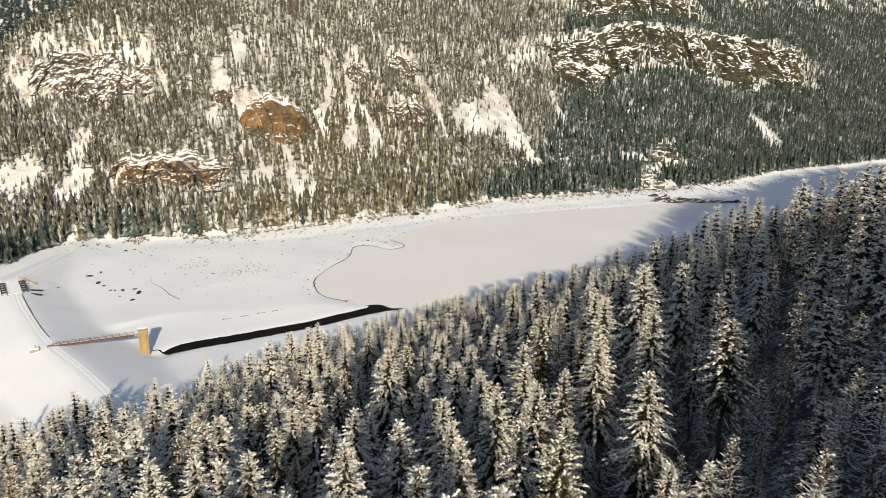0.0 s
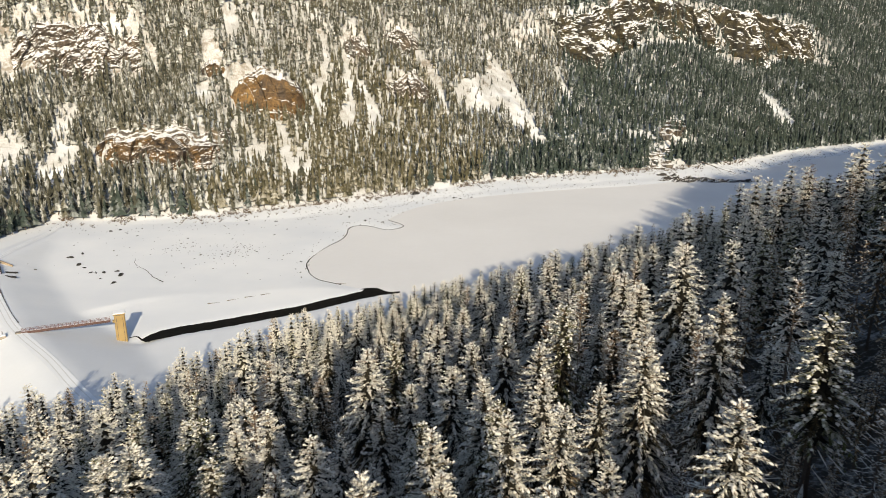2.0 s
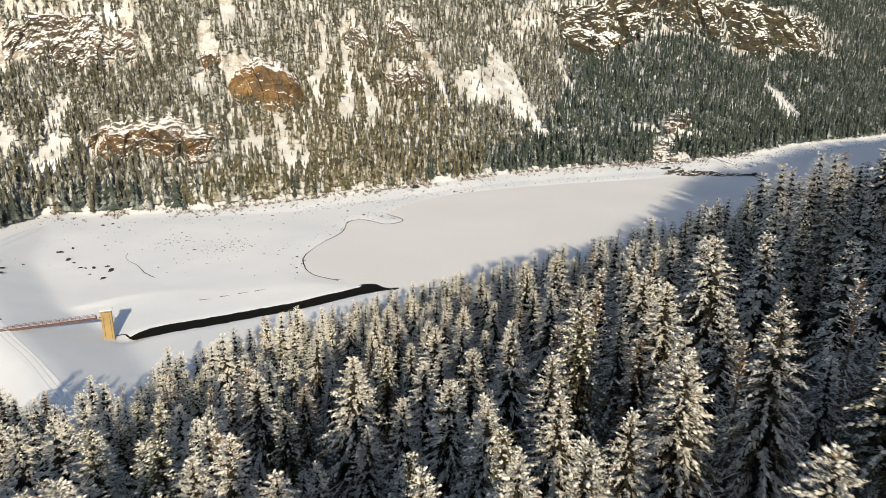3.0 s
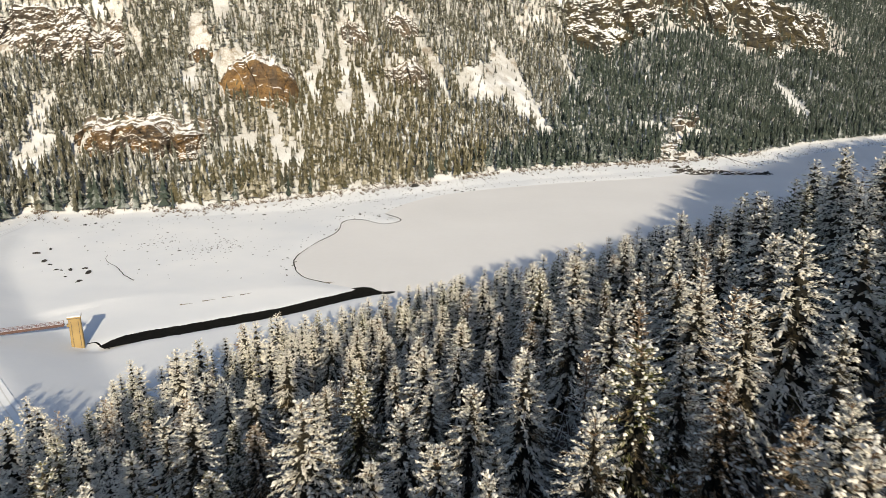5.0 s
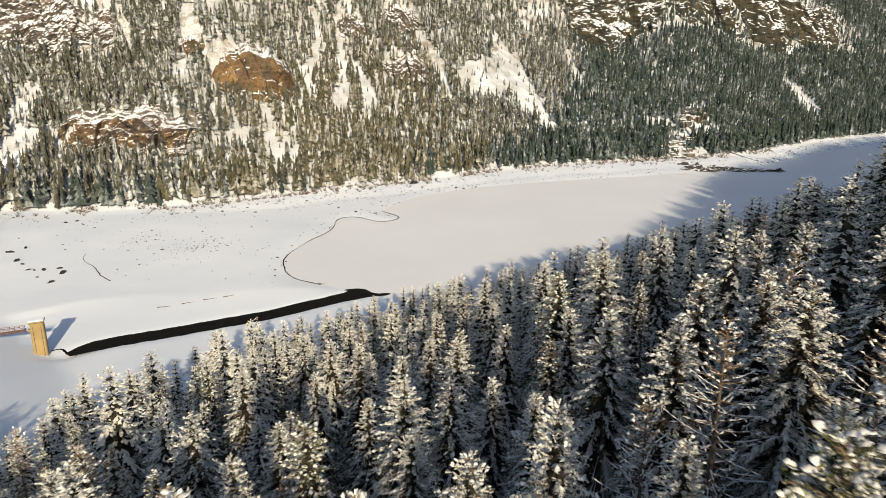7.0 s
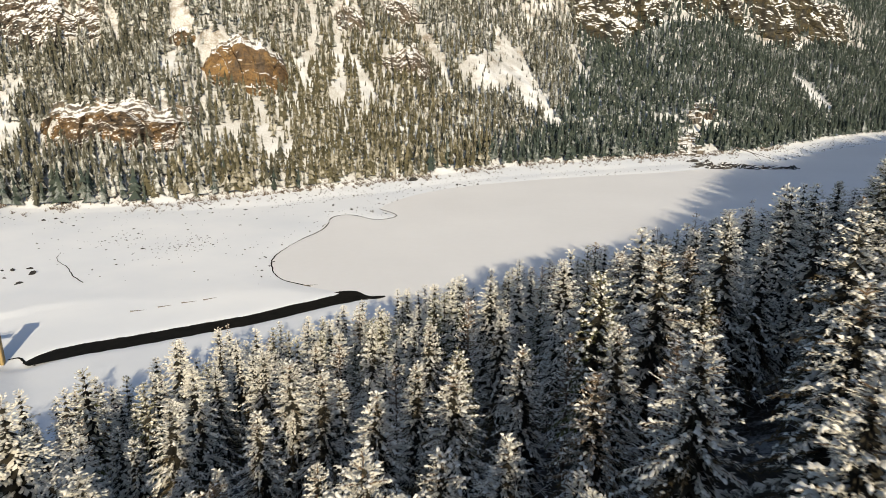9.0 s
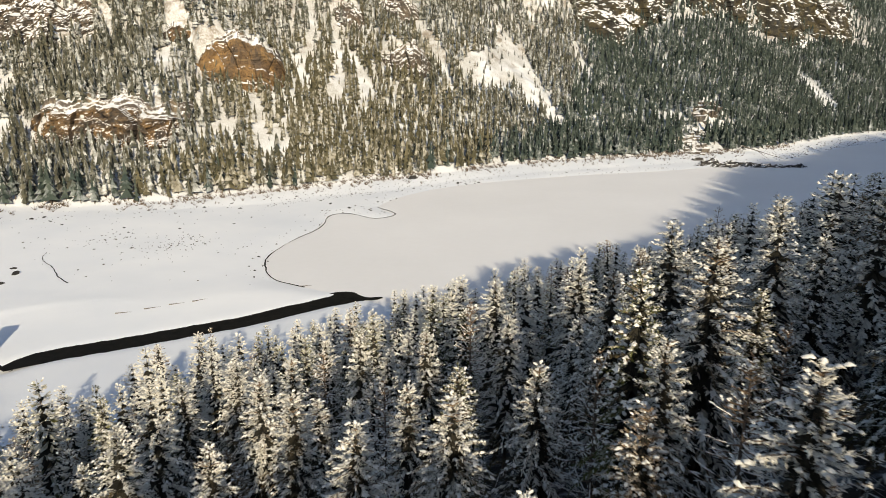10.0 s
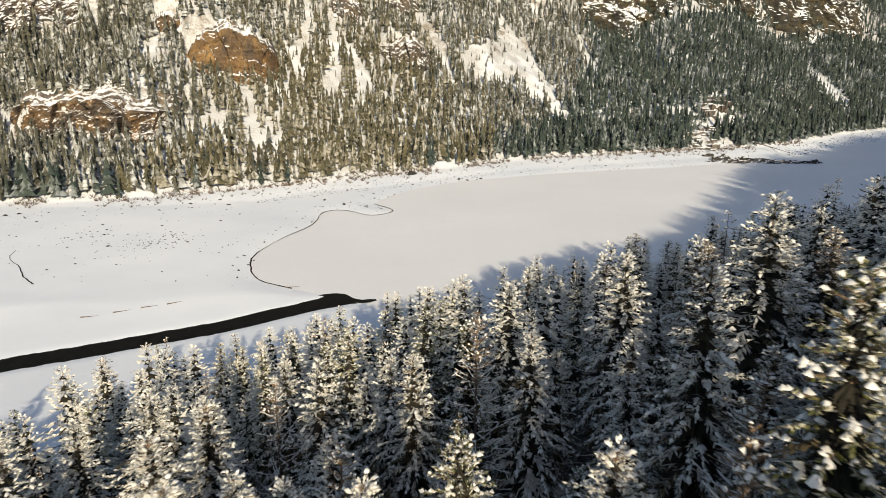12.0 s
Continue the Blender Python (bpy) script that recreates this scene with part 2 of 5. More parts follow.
def value_noise(x, y, size, seed=0):
    g = LATTICES[seed % 6]
    u, v = np.asarray(x, float) / size + 17.3 * seed, np.asarray(y, float) / size + 31.7 * seed
    i, j = np.floor(u).astype(int), np.floor(v).astype(int)
    a, b = u - i, v - j
    a, b = a * a * (3 - 2 * a), b * b * (3 - 2 * b)
    at = lambda p, q: g[p % 256, q % 256]
    return (at(i, j) * (1 - a) + at(i + 1, j) * a) * (1 - b) + (at(i, j + 1) * (1 - a) + at(i + 1, j + 1) * a) * b


def fbm(x, y, size, octaves=4, seed=0):
    total, weight = 0, 0.5
    for k in range(octaves):
        total = total + weight * (value_noise(x, y, size / 2 ** k, seed + k) - 0.5)
        weight *= 0.55
    return total


def smooth(a, b, t):
    t = np.clip((t - a) / (b - a), 0, 1)
    return t * t * (3 - 2 * t)


def curve_points(points, step, closed=False):
    """A smooth line through a few plan points."""
    p = np.array(points, float)
    p = np.vstack([p[-1:], p, p[:2]]) if closed else np.vstack([2 * p[:1] - p[1:2], p, 2 * p[-1:] - p[-2:-1]])
    out = []
    for a, b, c, d in zip(p, p[1:], p[2:], p[3:]):
        n = max(2, int(np.linalg.norm(c - b) / step))
        for t in np.arange(n)[:, None] / n:
            out.append(0.5 * ((2 * b) + (c - a) * t + (2 * a - 5 * b + 4 * c - d) * t ** 2 + (3 * b - a - 3 * c + d) * t ** 3))
    out = np.vstack(out)
    return out if closed else np.vstack([out, p[-2:-1]])


def distance_to(line, x, y, closed=False):
    p = np.vstack([line, line[:1]]) if closed else line
    best = np.full(np.shape(x), 1e9)
    for (ax, ay), (bx, by) in zip(p[:, :2], p[1:, :2]):
        dx, dy = bx - ax, by - ay
        t = np.clip(((x - ax) * dx + (y - ay) * dy) / (dx * dx + dy * dy + 1e-9), 0, 1)
        best = np.minimum(best, np.hypot(x - ax - t * dx, y - ay - t * dy))
    return best


def inside(line, x, y):
    odd = np.zeros(np.shape(x), bool)
    for (ax, ay), (bx, by) in zip(line, np.roll(line, -1, 0)):
        if ay != by:
            odd ^= ((ay > y) != (by > y)) & (x < (bx - ax) * (y - ay) / (by - ay) + ax)
    return odd


WEST_SHORE = [(-43, 350), (-55, 355), (-68, 361), (-82, 369), (-91, 384), (-96, 404), (-93, 431), (-85, 462), (-86, 491), (-76, 498), (-58, 486), (-48, 499), (-61, 517)]
FAR_SHORE = [(-46, 559), (-14, 597), (39, 630), (96, 657), (157, 680), (213, 711), (254, 738), (293, 758), (338, 805), (417, 877), (512, 951), (628, 1044), (950, 1290)]
NEAR_SHORE = [(1050, 1060), (560, 715), (300, 530), (100, 398), (10, 342), (-25, 338)]
LAKE = curve_points(WEST_SHORE + FAR_SHORE + NEAR_SHORE, 14, True)
FOOT_X = [-900, -420, -300, -240, -190, -135, -89, -48, 12, 67, 144, 201, 271, 319, 376, 430, 546, 661, 1000]
FOOT_Y = [400, 440, 485, 487, 508, 544, 583, 613, 668, 704, 738, 768, 792, 828, 884, 941, 1016, 1101, 1330]
CHANNEL = curve_points([(-138, 281), (-131, 290.5), (-112, 302), (-95, 313), (-78, 324), (-66, 335), (-52, 346), (-44, 351)], 5)
CREST = curve_points([(-292, 500), (-284, 463), (-277, 434), (-271, 407), (-265, 381), (-257, 357), (-240, 332), (-200, 285), (-177, 262), (-150, 238), (-118, 208), (-95, 188)], 8)


def sun_frame(x, y):
    return 0.963 * x + 0.27 * y, -0.27 * x + 0.963 * y


# how far the ridge's shadow reaches, across the sun's way
RIDGE_Q = [-300, -50, 30, 38, 45, 53, 62, 84, 142, 210, 292, 400, 450, 500, 545, 640, 750, 890, 1100, 1400]
RIDGE_REACH = [-250, 30, 240, 290, 310, 294, 312, 320, 368, 428, 514, 634, 672, 700, 728, 792, 850, 918, 1030, 1180]


def near_hill(x, y):
    """The wooded slope under the flight, and the ridge above it that keeps the sun off the lake's far end."""
    q, w = sun_frame(x, y)
    z = 83 + 0.27 * x - 0.25 * y + 0.0035 * np.clip(x - 8, 0, 60) ** 2 * smooth(260, 150, y) - 0.15 * np.clip(y - 250, 0, None) - 0.12 * np.clip(20 - w, 0, None)
    reach = np.interp(q, RIDGE_Q, RIDGE_REACH)
    ridge = 0.394 * (reach + 150) - 21
    ridge = np.clip(ridge, 20, 700)
    t = 1 - smooth(-150, -90, w)
    high = np.where(w > -150, z * (1 - t) + np.maximum(ridge, 0.6 * z) * t, np.maximum(ridge, 0.6 * z) - 0.35 * (-150 - w))
    return np.maximum(high, -30)


# rock faces: ends of the foot line, height, lean, how far back the ground behind stays raised
FACES = {
    "ochre": ((-304, 536), (-200, 549), 27, 0.22, 70), "orange": ((-218, 622), (-150, 652), 36, 0.2, 60), "step": ((-246, 640), (-224, 648), 15, 0.3, 30),
    "slant": ((-415, 582), (-276, 646), 50, 0.5, 60), "dark": ((-90, 746), (-40, 760), 26, 0.4, 50), "narrow": ((-138, 774), (-108, 784), 26, 0.4, 50),
    "high": ((-246, 790), (-196, 798), 24, 0.35, 60), "summit": ((-106, 838), (-60, 846), 26, 0.4, 60), "band": ((30, 900), (750, 1365), 84, 0.42, 70),
    "upper": ((120, 1125), (500, 1345), 50, 0.4, 90), "bluff": ((222, 752), (258, 770), 19, 1.5, 20), "shelf": ((234, 812), (278, 836), 17, 0.6, 24),
}


def raised(x, y):
    z = np.zeros(np.shape(x))
    for a, b, tall, lean, deep in FACES.values():
        a, b = np.array(a, float), np.array(b, float)
        n = np.linalg.norm(b - a)
        w = (b - a) / n
        s, t = (x - a[0]) * w[0] + (y - a[1]) * w[1], -(x - a[0]) * w[1] + (y - a[1]) * w[0]
        z = z + 0.70 * tall * smooth(4 + 0.5 * lean * tall, 12 + 1.3 * lean * tall, t) * smooth(deep + 40, deep * 0.4, t) * smooth(0.0, 0.2 * n, s) * smooth(n, 0.8 * n, s)
    return z


STEEP_X = [-600, -400, -290, -225, -60, 10, 60, 130, 210, 300, 440, 580, 900]
STEEP = [0.7, 0.66, 0.60, 0.57, 0.55, 0.64, 0.58, 0.54, 0.52, 0.56, 0.60, 0.60, 0.62]


def far_profile(d, x):
    """Height over the foot of the far mountain, d metres up its slope."""
    z = np.interp(x, STEEP_X, STEEP) * np.clip(d, 0, None) + 0.22 * np.clip(d - 170, 0, None) + 0.004 * np.clip(d - 60, 0, 120) ** 2 * smooth(-170, -240, x)
    top = 560 + 260 * smooth(150, 500, x)
    return np.where(d > top, z - 0.75 * (d - top), z)


def height(x, y, faces=True):
    x, y = np.asarray(x, float), np.asarray(y, float)
    lake = distance_to(LAKE, x, y, True)
    lake = np.where(inside(LAKE, x, y), -lake, lake)
    foot = np.interp(x, FOOT_X, FOOT_Y)
    d = (y - foot) * 0.84
    roll = fbm(x, y, 60, 4, 1)
    bed = np.clip(lake * 0.06, 0, 0.7) + np.clip(lake * 0.018, 0, 2.6) + roll * np.clip(lake * 0.04, 0, 1.4)
    beach = 4.2 * smooth(-46, 6, d) * smooth(1, 26, lake)
    far = beach + far_profile(d, x) * smooth(-30, 30, d)
    ribs = fbm(x * 0.8 + y * 0.5, (y - x * 0.5) * 0.35, 55, 4, 2) * 26 * smooth(20, 140, d) + fbm(x, y, 17, 3, 4) * 7 * smooth(10, 60, d)
    far = far + ribs + (raised(x, y) if faces else 0)
    far = np.where(x < -250, np.minimum(far, 112 + 0.63 * (x + 485)), far)  # the shoulder at its western end
    edge = smooth(-700, -600, x)
    far = np.where(d > -42, far * edge + 8 * (1 - edge), far)
    hill = near_hill(x, y) + roll * 3.0 + fbm(x, y, 14, 2, 3) * 1.2
    flat = np.where(lake > 0, bed, np.maximum(lake * 0.12, -3.5))
    ditch = distance_to(CHANNEL, x, y)
    flat = np.where(ditch < 45, np.minimum(flat, np.clip((ditch - 4.5) * 0.30, -1.2, 0.25) + np.clip((ditch - 5.5) * 0.045, 0, None)), flat)
    z = np.maximum(flat, far * (d > -42))
    s = 2.5
    z = np.where(hill > z - 12, np.logaddexp(hill / s, z / s) * s, z)
    z = np.where(lake < 0, np.minimum(z, np.maximum(lake * 0.12, -3.5)), z)
    crest = distance_to(CREST, x, y)
    dam = np.interp(y, [362, 445], [10.2, 4.9]) - np.clip(crest - 3.2, 0, None) * 0.30
    z = np.where(crest < 42, np.maximum(z, dam), z)
    z = np.where(ditch < 7, np.minimum(z, np.clip((ditch - 4.5) * 0.30, -1.2, 0.75)), z)
    return z


def mesh_of(name, verts, tris, mats, index=None, shade_smooth=False):
    me = bpy.data.meshes.new(name)
    verts, tris = np.asarray(verts, np.float32), np.asarray(tris, np.int32)
    k = tris.shape[1]
    me.vertices.add(len(verts))
    me.vertices.foreach_set("co", verts.ravel())
    me.loops.add(tris.size)
    me.loops.foreach_set("vertex_index", tris.ravel())
    me.polygons.add(len(tris))
    me.polygons.foreach_set("loop_start", np.arange(0, tris.size, k, dtype=np.int32))
    for m in mats:
        me.materials.append(m)
    if index is not None:
        me.polygons.foreach_set("material_index", np.asarray(index, np.int32))
    me.polygons.foreach_set("use_smooth", np.full(len(tris), shade_smooth))
    me.update(calc_edges=True)
    return me


def grid_faces(rows, cols):
    i = np.arange(rows - 1)[:, None] * cols + np.arange(cols - 1)[None]
    return np.stack([i, i + 1, i + cols + 1, i + cols], -1).reshape(-1, 4)


def spaced(parts):
    return np.concatenate([np.arange(a, b, s) for a, b, s in parts])


gx = spaced([(-4200, -1400, 140), (-1400, -480, 24), (-480, -330, 6), (-330, 160, 3), (160, 520, 5), (520, 900, 12), (900, 4200, 110)])
gy = spaced([(-2600, -300, 110), (-300, 0, 12), (0, 200, 5), (200, 560, 3), (560, 900, 5), (900, 1300, 7), (1300, 1700, 16), (1700, 4600, 140)])
GX, GY = np.meshgrid(gx, gy)
GZ = height(GX, GY)
# far off: a ridge to the north-west, seen past the shoulder of the mountain


def distant_ridge(x, y):
    return 620 * np.exp(-((x + 1000) / 560) ** 2 - ((y - 1850) / 430) ** 2) + fbm(x, y, 240, 4, 5) * 90


GZ = np.where((GX < -470) & (GY > 900), np.maximum(GZ, distant_ridge(GX, GY)), GZ)
mx, my = (GX[1:, 1:] + GX[:-1, :-1]) / 2, (GY[1:, 1:] + GY[:-1, :-1]) / 2
hill_mid = near_hill(mx, my)
# wooded faces take the dark floor that carries the shade under the trees
wooded = (hill_mid > 7) & (hill_mid > GZ[1:, 1:] - 4) & (my < 620) & (my > -120) & (mx > -150) & (mx < 420)
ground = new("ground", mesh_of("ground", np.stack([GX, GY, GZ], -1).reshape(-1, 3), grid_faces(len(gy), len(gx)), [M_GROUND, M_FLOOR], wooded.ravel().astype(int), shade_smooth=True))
tagged(ground, "snow-covered valley floor and mountainsides", "ground", kind="structure")


def fan(line):
    """A flat sheet inside a closed outline."""
    bm = bmesh.new()
    bm.faces.new([bm.verts.new((x, y, 0)) for x, y in line])
    bmesh.ops.triangulate(bm, faces=bm.faces[:])
    me = bpy.data.meshes.new("sheet")
    bm.to_mesh(me)
    bm.free()
    return me


def grown(line, by):
    c = np.roll(line, -1, 0) - np.roll(line, 1, 0)
    nrm = np.stack([c[:, 1], -c[:, 0]], 1) / (np.linalg.norm(c, axis=1)[:, None] + 1e-9)
    trial = line + nrm * by
    flip = inside(line, trial[:, 0], trial[:, 1]).mean() > 0.5
    return line - nrm * by if flip else trial


lake = new("water", fan(grown(LAKE, 1.5)))
lake.data.materials.append(M_ICE)
lake.location.z = 0.02
tagged(lake, "frozen lake covered with thin grey snow", "lake", kind="structure")


def ribbon(line, widths, z):
    c = np.gradient(line, axis=0)
    nrm = np.stack([c[:, 1], -c[:, 0]], 1) / (np.linalg.norm(c, axis=1)[:, None] + 1e-9)
    w = np.asarray(widths)[:, None] / 2
    zz = np.broadcast_to(z, (len(line),))[:, None]
    v = np.concatenate([np.hstack([line + nrm * w, zz]), np.hstack([line - nrm * w, zz])])
    n = len(line)
    i = np.arange(n - 1)
    return v, np.stack([i, i + 1, i + 1 + n, i + n], -1)


wide = 11.0 + 2.4 * np.array([value_noise(i, 3, 4, 1) for i in range(len(CHANNEL))])
wide[:3] *= np.array([0.3, 0.6, 0.85])
channel = new("water_channel", mesh_of("channel", *ribbon(CHANNEL, wide, 0.08), [M_WATER]))
tagged(channel, "dark open water in a narrow channel through snow", "channel", kind="structure")

# ---- rock faces ----


def part(name, me, parent, label=""):
    ob = new(name, me)
    ob.parent = parent
    return tagged(ob, label) if label else ob


def cliff(name, label, key, seed, mat, blocks=9.0, rough=1.0, cols=120, rows=50, tilt=0.0, swell=0.0, dome=0.0, cap_to=1.6, flat=0.4):
    """A rock face with blocks, ledges and a snowy cap that runs back into the slope."""
    a, b, tall, lean, _ = FACES[key]
    a, b = np.array(a, float), np.array(b, float)
    wide = np.linalg.norm(b - a)
    along = (b - a) / wide
    back = np.array([-along[1], along[0]])
    u, v = np.meshgrid(np.linspace(0, 1, cols), np.linspace(0, cap_to, rows))
    face, cap = np.clip(v, 0, 1), np.clip(v - 1, 0, None)
    s = u * wide
    arc = np.sin(np.pi * np.clip(u * 0.96 + 0.02, 0, 1))
    crown = 0.22 + 0.10 * (value_noise(s, s * 0, blocks * 0.5, seed) - 0.5) + 0.74 * (arc ** flat * (1 - dome) + arc ** 0.9 * dome) + 0.42 * fbm(s, s * 0, wide / 5, 5, seed)
    column = np.floor(s / blocks + 1.6 * value_noise(s, face * tall, blocks * 1.7, seed))
    jut = (np.sin(column * 12.9898 + seed) * 43758.5453) % 1
    bed = np.floor((face * tall - tilt * s) / (blocks * 0.46) + 2.4 * value_noise(s, face * tall, blocks * 1.5, seed + 1))
    shelf = (np.sin(bed * 78.233 + np.floor(column / 2) * 3.7 + seed) * 43758.5453) % 1
    out = rough * (blocks * 0.60 * (jut - 0.5) + blocks * 0.24 * (shelf - 0.5) + fbm(s, face * tall * 1.3, blocks * 0.8, 6, seed + 2) * blocks * 0.9)
    ragged = fbm(s, face * tall, 7, 4, seed + 1) * 5
    if swell:  # broad buttresses with recesses between them
        out = out + swell * (np.abs(2 * value_noise(s + 0.35 * face * tall, s * 0, swell * 2.6, seed) - 1) - 0.45) * np.clip(1.25 - face, 0.2, 1)
    ends = (np.abs(u * 2 - 1) ** 4) * min(wide * 0.2, 40) + ragged * np.abs(u * 2 - 1)
    steps = cap * 7 + 1.2 * value_noise(s, cap * 40, 9, seed + 3)
    terrace = (np.floor(steps) + smooth(0.55, 1.0, steps - np.floor(steps)) - 1.2 * value_noise(s, cap * 40, 9, seed + 3)) / 7
    terrace = np.clip(terrace, 0, None)
    deep = ends + lean * tall * face + cap * tall * 1.3 - out * np.clip(1 - cap * 9, 0, 1)
    foot = height(a[0] + along[0] * s[0], a[1] + along[1] * s[0], False)
    foot = np.convolve(np.pad(foot, 12, "edge"), np.ones(25) / 25, "valid")[None] - 4
    rim = (foot.mean() * 0.75 + foot * 0.25) + 4 + tall * crown
    z = foot + (rim - foot) * face + (0.75 * terrace + 0.25 * cap) * tall * 0.72 + fbm(s, deep, 9, 4, seed) * (2.6 + 14 * np.minimum(cap, 0.35))
    x = a[0] + along[0] * s + back[0] * deep
    y = a[1] + along[1] * s + back[1] * deep
    verts, quads = np.stack([x, y, z], -1).reshape(-1, 3), grid_faces(rows, cols)
    root = tagged(new(name), label, "cliff")
    root.location = (*((a + b) / 2), float(foot.mean()))
    verts = verts - np.array(root.location)
    row = int((rows - 1) * 1.04 / cap_to)
    cut = (cols - 1) * row
    part("rock_face", mesh_of("rock_face", verts[:(row + 1) * cols], quads[:cut], [mat]), root)
    part("snow_cap", mesh_of("snow_cap", verts[row * cols:], quads[cut:] - row * cols, [M_RIM]), root, "snow-covered broken rim")


cliff("cliff", "ochre and brown cliff with snowy ledges above the trees", "ochre", 3, M_CLIFF, 11, 1.3, 190, 80, swell=7, cap_to=1.6, flat=0.15)
cliff("cliff", "rounded orange-brown cliff with a snow-topped rim", "orange", 5, M_ORANGE, 16, 0.7, dome=0.35, cap_to=1.3, flat=0.35)
cliff("cliff", "small brown rock step beside the orange cliff", "step", 6, M_CLIFF, 6, 1, 60, 30)
cliff("cliff", "slanting grey-brown ledges streaked with snow", "slant", 8, M_BLUFF, 9, 1.5, 150, 60, tilt=0.55, cap_to=1.2)
cliff("cliff", "dark crag with a snowy crest among trees", "dark", 9, M_BLUFF, 8)
cliff("cliff", "narrow brown crag among trees", "narrow", 11, M_BLUFF, 7, 1, 70, 40)
cliff("cliff", "brown crag high on the mountainside", "high", 12, M_BLUFF, 9, 1, 80, 40)
cliff("cliff", "brown crag below the summit trees", "summit", 13, M_BLUFF, 8, 1, 80, 40)
cliff("cliff_band", "long broken cliff band with snowy ledges and ochre stains", "band", 14, M_BAND, 22, 0.85, 420, 70, swell=36, cap_to=1.12)
cliff("cliff_band", "upper brown cliff band under the ridge", "upper", 16, M_BAND, 15, 1.0, 220, 44, swell=18, cap_to=1.12)


def ledge_bluff(name, label, a, b, count, wide, deep, mat, seed):
    """Bedded rock: ragged slabs that step back up the bank from a to b."""
    g = np.random.default_rng(seed)
    root = tagged(new(name), label, "rock bluff")
    root.location = (*a, float(height(*a)))
    for i in range(count):
        t = g.random()
        cx, cy = np.array(a) * (1 - t) + np.array(b) * t + 9.0 * g.normal() * np.array([0.87, 0.49]) + 3.0 * g.normal(size=2)
        top = float(height(cx, cy)) + 0.3 + 1.8 * g.random()
        size = 0.3 + 0.8 * g.random() ** 1.5
        w, d, n = wide * size * (0.8 + 0.5 * g.random()), deep * size * (0.8 + 0.5 * g.random()), 22
        lean = 0.10 * g.normal(size=2)
        k = np.arange(n) / n * 2 * np.pi
        rad = 1 + 0.55 * (g.random(n) - 0.5) + 0.22 * np.sin(3 * k + 6 * g.random())
        x, y = np.sign(np.cos(k)) * np.abs(np.cos(k)) ** 0.6 * rad * w / 2, np.sign(np.sin(k)) * np.abs(np.sin(k)) ** 0.6 * rad * d / 2
        veer = 0.50 + 0.6 * g.normal()
        c, q = math.cos(veer), math.sin(veer)
        px_, py_ = cx + c * x - q * y - root.location.x, cy + q * x + c * y - root.location.y
        rings = []
        for z, grow in ((top - 5.5, 1.02), (top - 1.3, 0.97), (top - 1.2, 1.05), (top - 0.2, 1.06), (top, 0.98)):
            rings.append(np.stack([(px_ - (cx - root.location.x)) * grow + cx - root.location.x, (py_ - (cy - root.location.y)) * grow + cy - root.location.y, z - root.location.z + lean[0] * x + lean[1] * y + 0.3 * g.normal(size=n)], 1))
        v = np.vstack(rings + [[[cx - root.location.x, cy - root.location.y, top + 0.3 - root.location.z]]])
        j = np.arange(n)
        f = [np.stack([r0 * n + j, r0 * n + (j + 1) % n, (r0 + 1) * n + (j + 1) % n], 1) for r0 in range(4)] + [np.stack([r0 * n + j, (r0 + 1) * n + (j + 1) % n, (r0 + 1) * n + j], 1) for r0 in range(4)]
        f.append(np.stack([4 * n + j, 4 * n + (j + 1) % n, np.full(n, 5 * n)], 1))
        part("ledge", mesh_of("ledge", v, np.vstack(f), [mat]), root)


ledge_bluff("rock_bluff", "pale ledges of snow-dusted rock at the lake shore", (205, 762), (236, 836), 34, 15, 6, M_LEDGE, 18)
ledge_bluff("rock_bluff", "dark bedded ledges above the pale shore rocks", (238, 838), (268, 892), 38, 15, 6, M_BLUFF, 19)

# ---- trees ----
OCTA = np.array([(1, 0, 0), (-0.8, 0, 0), (0, 1, 0), (0, -1, 0), (0, 0, 1), (0, 0, -0.8)], float)
OCTA_F = np.array([(0, 2, 4), (2, 1, 4), (1, 3, 4), (3, 0, 4), (2, 0, 5), (1, 2, 5), (3, 1, 5), (0, 3, 5)])


def lumps(centres, ways, sizes, r, jitter=0.3, faces=OCTA_F):
    """Small irregular lumps, each drawn out along its way."""
    c, w, s = np.asarray(centres, float), np.asarray(ways, float), np.asarray(sizes, float)
    w = w / np.linalg.norm(w, axis=1)[:, None]
    side = np.cross(w, (0, 0, 1.0))
    side /= np.linalg.norm(side, axis=1)[:, None] + 1e-9
    up = np.cross(side, w)
    b = OCTA[None] * (1 + jitter * (r.random((len(c), 6, 3)) - 0.5) * 2) + 0.18 * (r.random((len(c), 6, 3)) - 0.5)
    b = b * s[:, None, :]
    v = c[:, None] + b[:, :, :1] * w[:, None] + b[:, :, 1:2] * side[:, None] + b[:, :, 2:] * up[:, None]
    f = faces[None] + 6 * np.arange(len(c))[:, None, None]
    return v.reshape(-1, 3), f.reshape(-1, 3)


